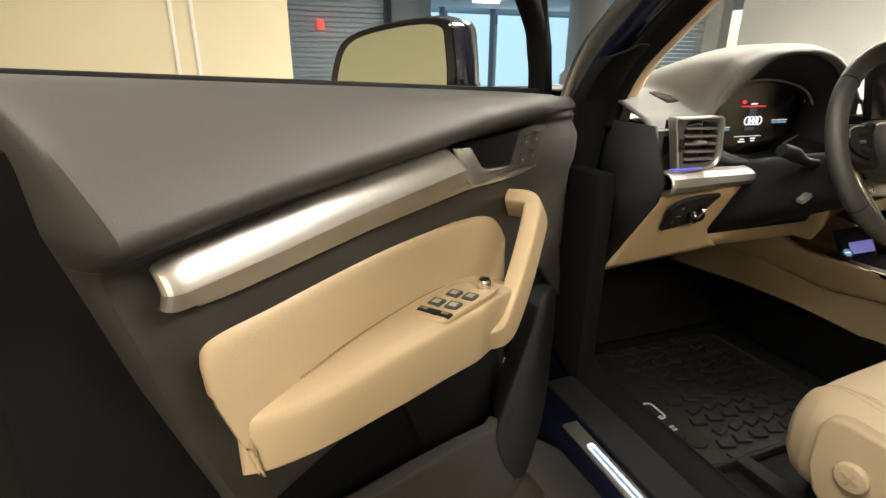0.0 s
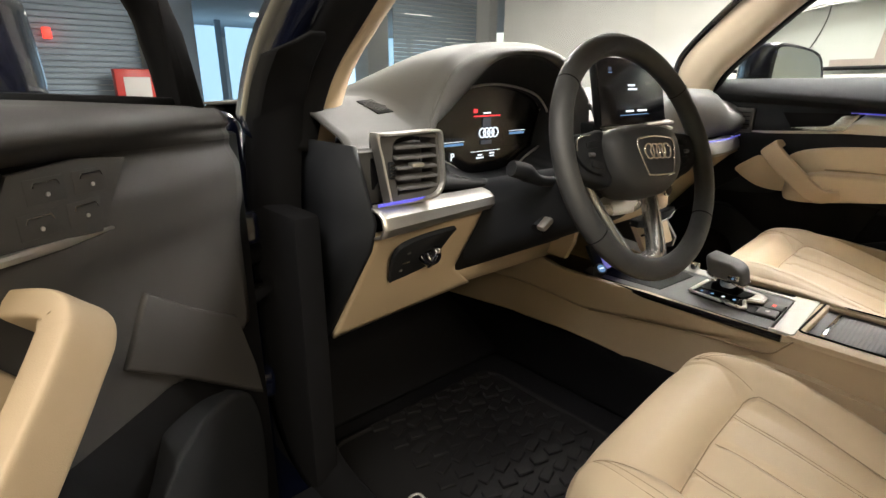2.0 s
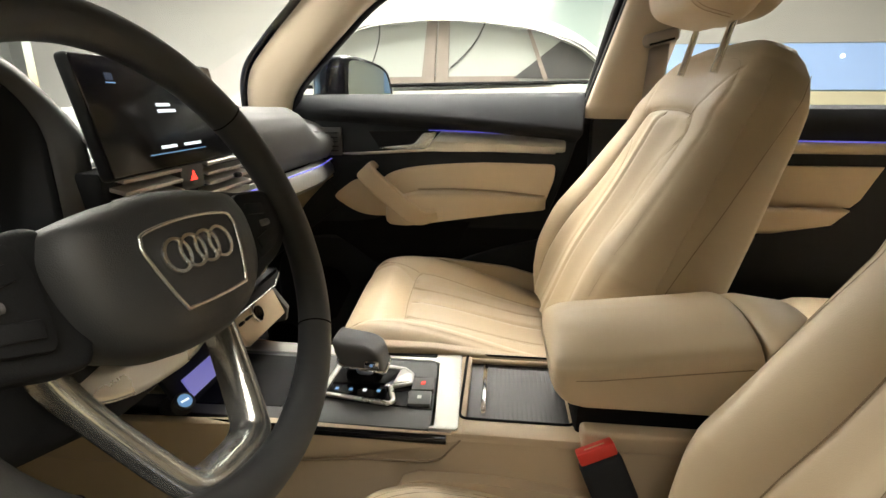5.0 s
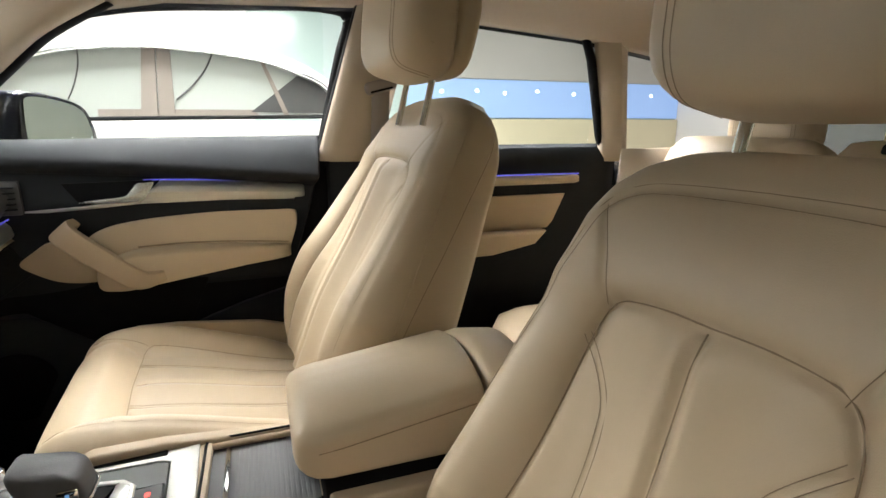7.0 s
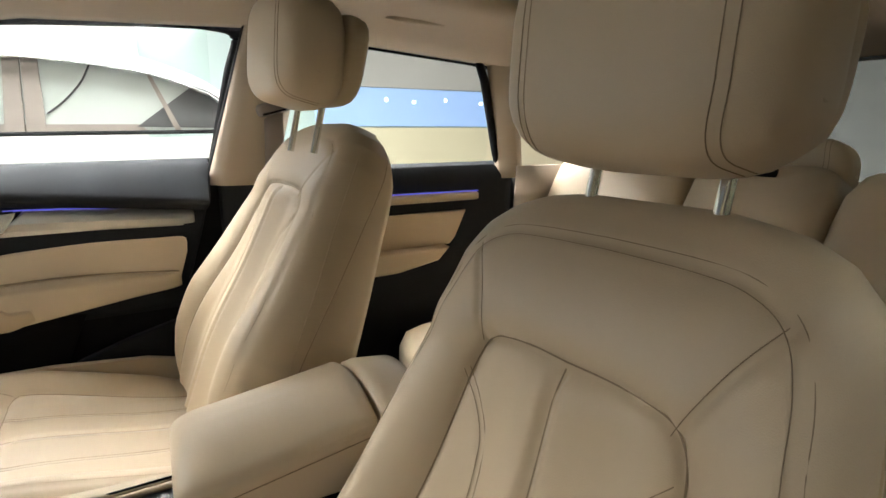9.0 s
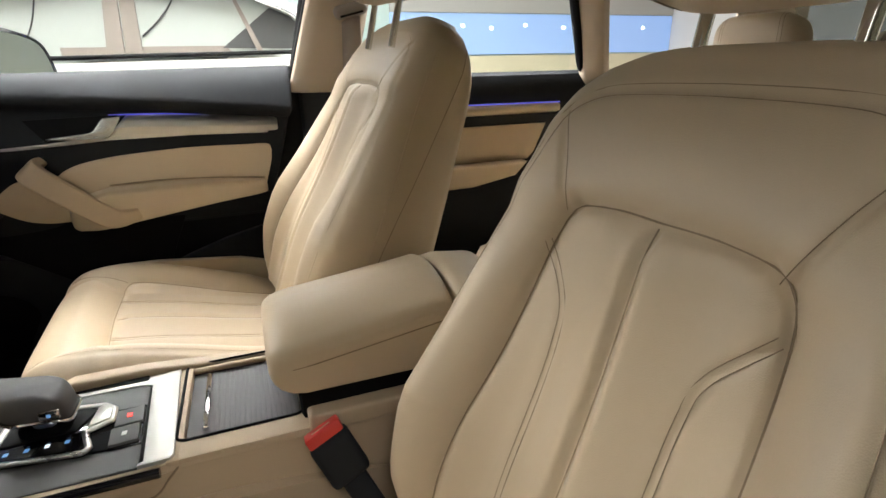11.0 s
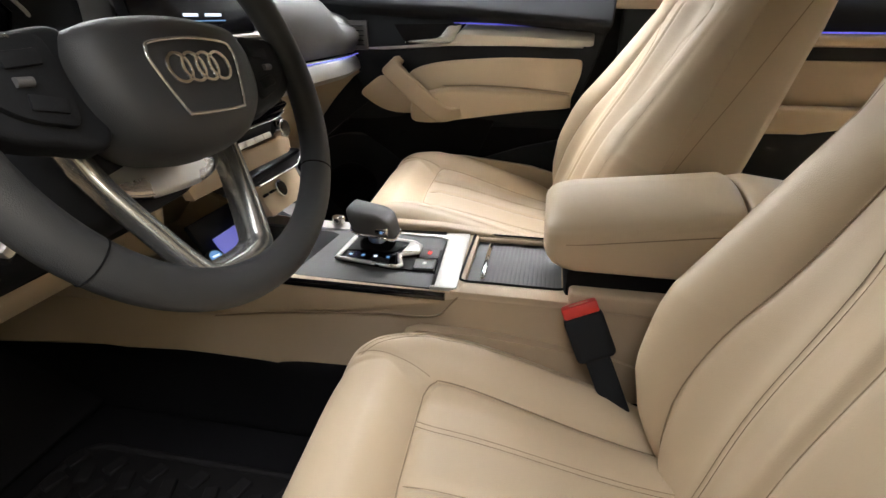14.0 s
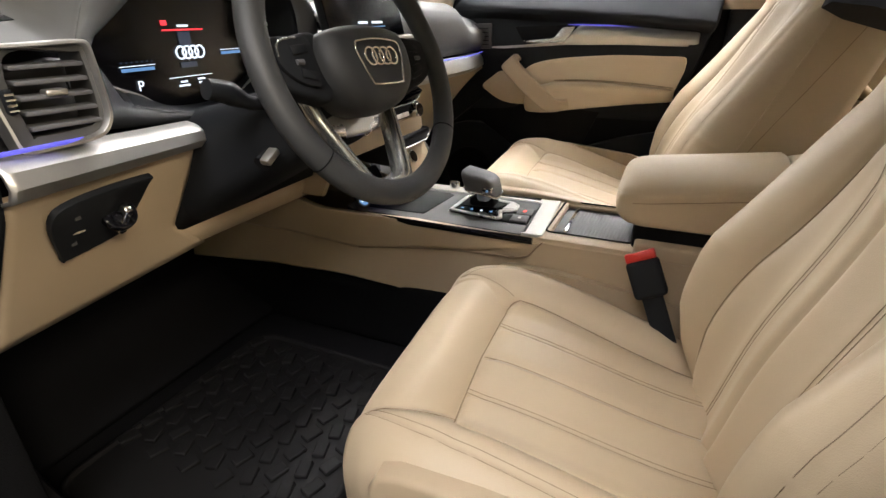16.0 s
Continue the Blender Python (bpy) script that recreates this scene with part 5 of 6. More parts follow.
part("coin_slot", span((CX + 0.088, -0.008, 0.345), (CX + 0.108, 0.125, 0.3605), 0.003), SEAL, con)
prism("front_bin", [(CX - 0.078, 0.200), (CX + 0.058, 0.188), (CX + 0.068, 0.205), (CX + 0.070, 0.335), (CX - 0.085, 0.335)], lambda a, b, c: (a, b, 0.340 + c + 0.0), 0.0178, SEAL, con, "dark open cup bin", bev=0.002)
tube("side_rail", np.array([(CX - 0.116, y, 0.6485) for y in np.linspace(-0.045, 0.40, 20)]) - KO, 0.005, GLOSS, con, "gloss black edge rail", n=8, flat=1.4)
st = part("start_button", rod(0.015, 0.016, (-0.098, 0.330, 0.372), (40, 0, -20), bev=0.002), GREY, con, "round start button with a lit blue mark")
part("blue_mark", rod(0.0100, 0.001, (-0.0998, 0.3252, 0.3786), (40, 0, -20)), SCREENBLUE, st)
part("blue_mark", box((0.012, 0.003, 0.001), (-0.0999, 0.3249, 0.3791), 0, turn=(40, 0, -20)), SCREENWHITE, st)
part("tray_back", box((0.125, 0.010, 0.080), (-0.036, 0.352, 0.388), 0.003, turn=(-30, 0, 0)), BLACK, con)
part("tray_light", box((0.085, 0.004, 0.030), (-0.036, 0.334, 0.384), 0.001, turn=(-30, 0, 0)), TRAYBLUE, con, "blue-lit tray wall")
part("volume_knob", rod(0.012, 0.016, (CX + 0.100, 0.205, 0.368), bev=0.002), CHROME, con, "small chrome volume knob")
# tray
part("tray_floor", span((-0.062, -0.215, 0.330), (0.122, -0.066, 0.345), 0.002), PAD, con, "grey rubber phone pad")
for k in range(16):
    part("pad_ridge", box((0.170, 0.0046, 0.0007), (0.030, -0.104 - 0.0068 * k, 0.3451), 0.0003, 1), PAD, con)
for lo, hi in (((-0.098, -0.53, 0.33), (-0.060, -0.050, 0.3555)), ((0.120, -0.53, 0.33), (0.128, -0.050, 0.3555)), ((-0.098, -0.068, 0.33), (0.128, -0.050, 0.3556)), ((-0.06, -0.53, 0.31), (0.12, -0.215, 0.345))):
    part("tray_rim", span(lo, hi, 0.003), BEIGE, con)
tr = np.array(rounded(0.188, 0.160, 0.012, 4, 0.030, -0.139))
tube("tray_seal", [(x, y, 0.356) for x, y in tr], 0.0022, SEAL, con, n=6, closed=True)
part("tray_bar", span((-0.040, -0.096, 0.344), (0.100, -0.088, 0.354), 0.003), CHROME, con, "chrome tray bar")
# armrest
AO = np.array((0.012, -0.32, 0.36))


def rest_section(y, w, zt, zc, zb):
    """Flat sides to the crease zc, then a gently crowned top."""
    half = [(0.0, zb), (w * 0.80, zb), (w * 0.95, zb + 0.004), (w, zb + 0.014), (w * 1.0, zc - 0.010), (w * 0.988, zc), (w * 0.955, zc + 0.006), (w * 0.86, zc + 0.006 + (zt - zc) * 0.26), (w * 0.60, zc + (zt - zc) * 0.72), (w * 0.30, zc + (zt - zc) * 0.93), (0.0, zt)]
    half = [half[0], *smooth_line(half[1:], 36)]
    left = [(-x, z) for x, z in half[1:-1]][::-1]
    return [(x, y + 0.32, z - 0.66) for x, z in [*half, *left]]


loops = [rest_section(*q) for q in ((-0.181, 0.080, 0.764, 0.744, 0.726), (-0.183, 0.090, 0.773, 0.746, 0.721), (-0.187, 0.096, 0.781, 0.748, 0.714), (-0.195, 0.100, 0.788, 0.750, 0.706), (-0.207, 0.103, 0.793, 0.752, 0.700), (-0.225, 0.104, 0.797, 0.754, 0.697))]
loops += [rest_section(y, 0.104, 0.798 + 0.11 * (-0.235 - y), 0.755 + 0.15 * (-0.235 - y), 0.697) for y in np.linspace(-0.235, -0.425, 14)]
loops += [rest_section(-0.432, 0.102, 0.815, 0.780, 0.702), rest_section(-0.436, 0.098, 0.806, 0.774, 0.706)]
arm = loft("armrest", np.array(loops) + AO, LEATHER, con, "padded beige leather armrest", angle=55)
loops = [rest_section(*q) for q in ((-0.439, 0.097, 0.806, 0.774, 0.706), (-0.443, 0.102, 0.815, 0.780, 0.702), (-0.46, 0.104, 0.819, 0.782, 0.700), (-0.515, 0.103, 0.812, 0.776, 0.700), (-0.53, 0.094, 0.794, 0.764, 0.704))]
loft("rear_pad", np.array(loops) + AO, LEATHER, arm, angle=55)
part("armrest_plinth", span((-0.104, -0.53, 0.345), (0.128, -0.222, 0.3745), 0.006, 3), BEIGE, con)
part("armrest_base", span((-0.080, -0.52, 0.35), (0.104, -0.215, 0.400), 0.01), SEAL, con, "black armrest base")
tube("seam", [(x + 0.012, y, z - 0.30) for x, y, z in ((-0.1046, -0.42, 0.771), (-0.1046, -0.32, 0.756), (-0.1044, -0.24, 0.744), (-0.103, -0.212, 0.741), (-0.097, -0.195, 0.738))], 0.0008, STITCH, arm, n=5)
# gear selector
gear = thing("gear_selector", "grey leather gear selector in a chrome gate", "gear lever", (-0.004, 0.085, 0.656))
gate_ = [(-0.030, 0.066), (0.060, 0.064), (0.072, 0.056), (0.054, -0.046), (0.040, -0.060), (0.012, -0.062), (-0.002, -0.034), (-0.038, -0.046), (-0.045, -0.040)]
prism("gate_plate", gate_, lambda a, b, c: (a, b, c), 0.0060, GLOSS, gear, bev=0.001)
gl_ = np.concatenate([np.linspace(gate_[i], gate_[(i + 1) % 9], 6, endpoint=False) for i in range(9)])
tube("chrome_gate", [(a, b, 0.0062) for a, b in gl_], 0.0042, POLISHED, gear, "bevelled chrome gate frame", n=8, closed=True, flat=0.7)
prism("chrome_wedge", [(0.006, -0.036), (0.046, -0.040), (0.050, -0.046), (0.038, -0.058), (0.014, -0.060)], lambda a, b, c: (a, b, 0.0055 + c), 0.0045, POLISHED, gear, "chrome wedge behind the lever", bev=0.0015)
prism("mark_plate", [(-0.027, 0.057), (-0.004, 0.057), (-0.006, -0.028), (-0.037, -0.036)], lambda a, b, c: (a, b, 0.0055 + c), 0.0018, GLOSS, gear)
prism("gate_gaiter", [(0.000, 0.058), (0.060, 0.056), (0.064, 0.050), (0.046, -0.040), (0.004, -0.024)], lambda a, b, c: (a, b, 0.005 + c), 0.0035, SEAL, gear, bev=0.001)
for k, m in enumerate((SCREENBLUE, SCREENBLUE, SCREENWHITE, SCREENBLUE)):
    part("position_mark", box((0.006, 0.005, 0.0008), (-0.0165, 0.046 - k * 0.0215, 0.0077), 0), m, gear, smooth=False)
    part("position_mark", box((0.0012, 0.003, 0.0008), (-0.0095, 0.046 - k * 0.0215, 0.0077), 0), SCREENDIM, gear, smooth=False)
prism("button_gap", [(-0.042, -0.034), (-0.004, -0.028), (-0.006, -0.062), (-0.044, -0.066)], lambda a, b, c: (a, b, c), 0.0025, SEAL, gear)
for a, b, w in ((-0.023, -0.082, 0.036), (0.016, -0.082, 0.036)):
    pb = part("brake_button", box((w, 0.034, 0.009), (a, b, 0.0015), 0.002, turn=(0, 0, 4)), GREY, gear)
    part("button_mark", box((0.008, 0.006, 0.0008), (a, b, 0.0062), 0), REDLAMP if a > 0 else SILVER, pb, smooth=False)
prism("button_frame", [(-0.046, -0.104), (0.040, -0.098), (0.040, -0.060), (-0.046, -0.066)], lambda a, b, c: (a, b, c), 0.0018, GLOSS, gear)
part("gaiter", box((0.040, 0.056, 0.022), (0.026, 0.012, 0.014), 0.008, 3), SEAL, gear)
part("neck", box((0.024, 0.032, 0.046), (0.018, 0.008, 0.036), 0.009, 3), POLISHED, gear)
loops = []
for k in np.linspace(0, 1, 13):
    z = 0.040 + 0.040 * k
    e = (1 - abs(2 * k - 1) ** 5 * 0.22) if k > 0.5 else 1 - abs(2 * k - 1) ** 3 * 0.14
    loops.append([(0.012 + 0.029 * e * math.copysign(abs(math.cos(b)) ** 0.34, math.cos(b)), 0.008 + 0.010 * k + 0.037 * e * math.copysign(abs(math.sin(b)) ** 0.34, math.sin(b)), z + 0.009 * math.sin(b)) for b in np.linspace(0, 2 * math.pi, 40, endpoint=False)])
knob = loft("knob", loops, PAD, gear, "grey leather knob", angle=55)
tube("knob_band", [(0.012 + 0.0284 * math.copysign(abs(math.cos(b)) ** 0.34, math.cos(b)), 0.009 + 0.0364 * math.copysign(abs(math.sin(b)) ** 0.34, math.sin(b)), 0.043 + 0.009 * math.sin(b)) for b in np.linspace(0, 2 * math.pi, 40, endpoint=False)], 0.0028, CHROME, knob, n=6, closed=True)
part("unlock_button", box((0.005, 0.022, 0.013), (-0.0185, -0.010, 0.052), 0.002), CHROME, knob, "chrome release button")
part("button_mark", box((0.001, 0.004, 0.004), (-0.0213, -0.010, 0.052), 0), SCREENBLUE, knob, smooth=False)


def buckle(place, turn, label):
    ob = thing("seat_belt_buckle", label, "seat belt buckle", matrix=pose(*place, *turn))
    part("body", box((0.030, 0.054, 0.066), (0, 0, -0.038), 0.008, 3), BLACK, ob)
    rd = part("release_button", box((0.025, 0.049, 0.016), (0, 0, 0.001), 0.003), RED, ob, "red release button")
    part("button_mark", box((0.002, 0.026, 0.0008), (-0.004, 0, 0.0093), 0), BEIGE, rd)
    part("stalk", box((0.012, 0.034, 0.12), (0, 0, -0.12), 0.004), BLACK, ob)


buckle((-0.122, -0.237, 0.660), (-24, 18, 0), "black seat belt buckle with a red button beside the driver seat")

# ---- car body ----
car = thing("car_body", "dark navy car body shell with beige headliner", "car", (0, 0, 0.3))
BO = np.array((0, 0, 0.3))


def bsh(name, g, mat, label="", thick=0.01, angle=50):
    return sheet(name, np.asarray(g, float) - BO, mat, car, label, thick, angle=angle)


part("floor_pan", span((-0.80, -1.75, -0.02), (0.80, 0.95, 0.04), 0), CARPET, car, "black carpeted floor")
bsh("firewall", [[(x, 0.48, 0.88), (x, 0.80, 0.75), (x, 0.86, 0.55), (x, 0.84, 0.45), (x, 0.62, 0.345)] for x in (-0.78, 0, 0.78)], CARPET, thick=0.02)
part("tunnel", span((-0.125, -1.0, 0.03), (0.15, 0.86, 0.20), 0.03, 3), CARPET, car)
part("kick_side", span((-0.80, 0.40, 0.03), (-0.755, 0.90, 0.60), 0.01), CARPET, car)
part("bonnet", span((-0.85, 0.98, 0.40), (0.85, 2.2, 0.68), 0.12, 5), NAVY, car, "dark navy bonnet")
part("engine_bay", span((-0.9, 0.90, -0.1), (0.9, 2.3, 0.42), 0.05), NAVY, car)
for sx in (-1, 1):
    part("sill", span((min(sx * 0.72, sx * 0.94), -1.6, -0.08), (max(sx * 0.72, sx * 0.94), 0.62, 0.115), 0.025, 4), NAVY if sx < 0 else SEAL, car, "navy door sill")
part("sill_cover", span((-0.87, -0.55, 0.112), (-0.74, 0.42, 0.122), 0.004), BLACK, car)
strip_ = part("sill_strip", span((-0.915, -0.25, 0.110), (-0.880, 0.28, 0.119), 0.003), SILVER, car, "aluminium sill strip")
tube("sill_light", [(x, y, 0.1205) for x, y in rounded(0.012, 0.20, 0.005, 3, -0.898, 0.11)], 0.0016, WHITELED, strip_, "glowing blue-white sill light", n=6, closed=True)
# pillars: beige inner trim and dark outer frame
for sx in (-1, 1):
    line_ = smooth_line([(0.476, 0.985), (0.467, 1.05), (0.440, 1.107), (0.378, 1.170), (0.300, 1.240), (0.215, 1.310), (0.10, 1.375)], 30)
    g, gs, gn = [], [], []
    for y, z in line_:
        k = (z - 0.985) / 0.39
        x = 0.716 - 0.085 * k
        g.append([(sx * (x + 0.004), y, z), (sx * (x - 0.020), y + 0.002, z + 0.001), (sx * (x - 0.038), y + 0.010, z + 0.004), (sx * (x - 0.046), y + 0.035, z + 0.016), (sx * (x - 0.030), y + 0.085, z + 0.045), (sx * x, y + 0.12, z + 0.065)])
        gs.append([(sx * (x - 0.002), y + 0.012, z), (sx * (x + 0.004), y - 0.006, z - 0.002), (sx * (x + 0.022), y - 0.010, z - 0.003), (sx * (x + 0.040), y - 0.002, z), (sx * (x + 0.056), y + 0.004, z), (sx * (x + 0.066), y + 0.02, z + 0.01)])
        gn.append([(sx * (x + 0.058), y + 0.010, z + 0.004), (sx * (x + 0.078), y + 0.022, z + 0.010), (sx * (x + 0.092), y + 0.050, z + 0.024), (sx * (x + 0.085), y + 0.095, z + 0.05), (sx * (x + 0.03), y + 0.13, z + 0.075), (sx * (x - 0.01), y + 0.135, z + 0.075)])
    bsh("a_pillar_trim", g, FABRIC if sx > 0 else BEIGE, "beige pillar trim", thick=0.006)
    bsh("a_pillar_seal", gs, SEAL, "black pillar seal", thick=0.004)
    bsh("a_pillar", gn, NAVY, "dark navy windscreen pillar", thick=0.006)
    # B pillar
    g = []
    for z in np.linspace(1.04, 1.45, 14):
        k = (z - 1.04) / 0.41
        y0, y1, x = -0.325 - 0.125 * k, -0.47 - 0.10 * k, 0.715 - 0.055 * k
        g.append([(sx * (x + 0.02), y0 + 0.012, z), (sx * x, y0, z), (sx * (x - 0.012), y0 - 0.025, z), (sx * (x - 0.014), (y0 + y1) / 2, z), (sx * (x - 0.008), y1 + 0.02, z), (sx * (x + 0.03), y1, z)])
    bsh("b_pillar_trim", g, FABRIC, "beige centre pillar trim")
    lo_, hi_ = (0.70, 0.80) if sx > 0 else (-0.88, -0.78)
    part("b_pillar_lower", span((lo_, -0.55 if sx < 0 else -0.50, 0.05), (hi_, -0.42 if sx < 0 else -0.335, 0.745), 0.012), BLACK, car)
    tube("b_pillar_seal", [(sx * (0.735 - 0.055 * k), -0.318 - 0.128 * k, 0.73 + 0.42 * k) for k in np.linspace(0, 1, 12)], 0.018, SEAL, car, n=8)
    # C pillar
    g = []
    for z in np.linspace(1.02, 1.42, 12):
        k = (z - 1.02) / 0.40
        y0, y1, x = -1.20 + 0.085 * k, -1.30 + 0.075 * k, 0.715 - 0.05 * k
        g.append([(sx * (x + 0.02), y0 + 0.01, z), (sx * x, y0, z), (sx * (x - 0.02), (y0 + y1) / 2, z), (sx * (x + 0.02), y1, z)])
    bsh("c_pillar_trim", g, FABRIC, "beige rear pillar trim")
    tube("rear_window_seal", [(sx * 0.735, -1.115 - 0.09, 1.05 - 0.3), (sx * 0.725, -1.18, 1.10 - 0.3), (sx * 0.70, -1.115, 1.32 - 0.3), (sx * 0.69, -1.08, 1.385 - 0.3), (sx * 0.685, -0.95, 1.405 - 0.3), (sx * 0.68, -0.45, 1.44 - 0.3)], 0.014, SEAL, car, n=8)
    # roof rail and header above the doors
    g = []
    for y in np.linspace(0.26, -1.6, 30):
        zr = interp(y, [-1.6, -1.1, -0.45, 0.0, 0.26], [1.33, 1.40, 1.445, 1.425, 1.375])
        g.append([(sx * 0.70, y, zr - 0.012), (sx * 0.665, y, zr - 0.010), (sx * 0.635, y, zr + 0.01), (sx * 0.58, y, zr + 0.045), (sx * 0.50, y, zr + 0.065), (sx * 0.40, y, zr + 0.075)])
    bsh("roof_lining", g, FABRIC, "beige cloth headliner", thick=0.02)
    g = []
    for y in np.linspace(0.26, -1.6, 30):
        zr = interp(y, [-1.6, -1.1, -0.45, 0.0, 0.26], [1.33, 1.40, 1.445, 1.425, 1.375])
        g.append([(sx * 0.755, y, zr - 0.03), (sx * 0.745, y, zr + 0.02), (sx * 0.68, y, zr + 0.07), (sx * 0.5, y, zr + 0.11), (0, y, zr + 0.135)])
    bsh("roof_skin", g, NAVY, "dark navy roof", thick=0.008)
bsh("roof_front_lining", [[(x, 0.30, 1.395 + 0.03 * math.cos(x * 2)), (x, 0.10, 1.445 + 0.03 * math.cos(x * 2)), (x, -0.02, 1.46 + 0.03 * math.cos(x * 2))] for x in np.linspace(-0.6, 0.6, 13)], FABRIC, thick=0.02)
bsh("roof_glass", [[(x, y, 1.505 + 0.02 * math.cos(x * 2) - 0.02 * ((y + 0.7) / 0.8) ** 2) for y in np.linspace(-0.02, -1.5, 12)] for x in np.linspace(-0.42, 0.42, 9)], DARKGLASS, "dark panoramic roof glass")
bsh("windscreen", [[(x, 0.98 - 0.68 * k - 0.10 * (x / 0.7) ** 2, 1.035 + 0.37 * k) for k in np.linspace(0, 1, 8)] for x in np.linspace(-0.66, 0.66, 15)], GLASS, "clear windscreen", thick=0.004).visible_shadow = False
for nm, ya, yb in (("door_glass", 0.48, -0.34), ("rear_door_glass", -0.48, -1.16)):
    g = [[(0.765 - 0.075 * k, y, 1.06 + (interp(y, [-1.16, -0.45, 0.0, 0.25, 0.5], [1.38, 1.45, 1.43, 1.36, 1.12]) - 1.06) * k) for k in np.linspace(0, 1, 6)] for y in np.linspace(ya, yb, 14)]
    bsh(nm, g, GLASS, "clear side window", thick=0.004).visible_shadow = False
bsh("rear_door_glass", [[(-0.765 + 0.075 * k, y, 1.06 + (interp(y, [-1.16, -0.45], [1.38, 1.45]) - 1.06) * k) for k in np.linspace(0, 1, 6)] for y in np.linspace(-0.48, -1.16, 14)], PRIVACY, "tinted rear side window", thick=0.004)
part("rear_shelf_wall", span((-0.75, -2.15, 0.0), (0.75, -2.05, 0.70), 0.02), BLACK, car)
part("cowl", span((-0.72, 0.86, 0.70), (0.72, 1.0, 0.735), 0.01), SEAL, car)
post_ = smooth_line([(0.385, 1.135), (0.425, 1.10), (0.455, 1.06), (0.474, 1.02), (0.500, 0.90), (0.520, 0.75), (0.520, 0.62), (0.500, 0.52), (0.44, 0.452), (0.33, 0.428), (0.0, 0.425), (-0.42, 0.425)], 60)
bsh("opening_frame", [[(-0.742, y + 0.10, z + 0.02), (-0.740, y + 0.004, z + 0.004), (-0.745, y - 0.010, z + 0.010), (-0.765, y - 0.010, z + 0.010), (-0.780, y + 0.004, z), (-0.795, y + 0.018, z - 0.008), (-0.800, y + 0.06, z - 0.016)] for y, z in post_], SEAL, "black door opening seal", thick=0.004)
part("inner_fender_post", span((-0.93, 0.56, 0.05), (-0.79, 0.76, 0.74), 0.03, 4), NAVY, car, "dark navy hinge post")
part("check_strap", box((0.10, 0.03, 0.022), (-0.815, 0.50, 0.47), 0.006, 2, (0, 0, 35)), CHROME, car)
part("wire_gaiter", rod(0.022, 0.12, (-0.83, 0.535, 0.52), (0, 90, 25), n=24, bev=0.006), SEAL, car)
for z in (0.62, 0.88):
    part("door_hinge", box((0.07, 0.05, 0.05), (-0.86, 0.48, z - 0.3), 0.01, 3), NAVY, car)

for sx in (-1, 1):
    bsh("rear_flank", [[(sx * 0.80, y, 0.36), (sx * 0.86, y, 0.55), (sx * 0.865, y, 0.85), (sx * 0.80, y, 1.05)] for y in (-1.28, -1.7, -2.14)], NAVY, "dark navy rear flank")
    for wy in (1.42, -1.42):
        ty = part("wheel", rod(0.35, 0.22, (sx * 0.86, wy, 0.05), (0, 90, 0), n=40, bev=0.03), RUBBER, car, "black road wheel")
        part("rim", rod(0.25, 0.02, (sx * 0.965, wy, 0.05), (0, 90, 0), n=32, bev=0.005), SILVER, ty)
door_mirror("glossy navy wing mirror outside the passenger window", pose(0.955, 0.318, 1.125, 0, 0, 160))

mat_ = thing("floor_mat", "black ribbed rubber floor mat with a pale emblem", "floor mat", (-0.46, 0.28, 0.342))
prism("tray", rounded(0.50, 0.44, 0.05, 6), lambda a, b, c: (a, b + 0.065, c), 0.012, RUBBER, mat_, bev=0.004)
tube("tray_rim", [(x, y + 0.065, 0.013) for x, y in rounded(0.485, 0.425, 0.045, 6)], 0.006, RUBBER, mat_, n=8, closed=True)
part("anchor_stud", rod(0.024, 0.006, (-0.165, -0.075, 0.013), n=28, bev=0.002), RUBBER, mat_)
for i in range(9):
    for j in range(11):
        x, y = -0.115 + i * 0.046 + (0.023 if j % 2 else 0), -0.105 + j * 0.037
        if abs(x) < 0.225:
            part("tread_block", box((0.034, 0.022, 0.008), (x, y, 0.0155), 0.002, 1, (0, 0, 18 if j % 2 else -18)), RUBBER, mat_)
tube("emblem_ring", [(-0.181 + x, 0.036 + y, 0.0135) for x, y in rounded(0.026, 0.056, 0.011, 5)], 0.0030, SATIN, mat_, "pale grey emblem", n=6, closed=True, flat=0.4)
for y, turn_ in ((0.012, 25), (-0.022, 0), (-0.032, 0)):
    part("emblem_bar", box((0.020, 0.006, 0.002), (-0.186, y, 0.0135), 0.0005, 1, (0, 0, turn_)), SATIN, mat_)


# ---- rear of the cabin ----
bench = thing("rear_bench", "beige leather rear bench seat", "rear seat", (0, -1.2, 0.35))
g = superblob(0.66, 0.28, 0.10, 5.0, 24, 48) + np.array([0, 0.20, 0.18])
mesh_ob("cushion", g.reshape(-1, 3), grid_faces(*g.shape[:2], wrap_v=True), LEATHER, bench, angle=70)
for x, w in ((-0.420, 0.252), (0.0, 0.165), (0.420, 0.252)):
    g = superblob(w, 0.085, 0.36, 9.0, 30, 48)
    g = g @ np.array(pose(0, 0, 0, 24).to_3x3()).T + np.array([x, -0.14, 0.40])
    bk_ = mesh_ob("backrest", g.reshape(-1, 3), grid_faces(*g.shape[:2], wrap_v=True), LEATHER, bench, angle=70)
    if x == 0.0:
        part("pull_handle", box((0.10, 0.012, 0.020), (0.0, -0.185, 0.735), 0.004, 2, (24, 0, 0)), SEAL, bk_, "black release pull")
for x in (-0.42, 0.0, 0.42):
    headrest((x, -1.54, 1.13 if x else 1.08), 12, "beige leather headrest on the rear bench", posts=False, size=(0.13, 0.05, 0.075))


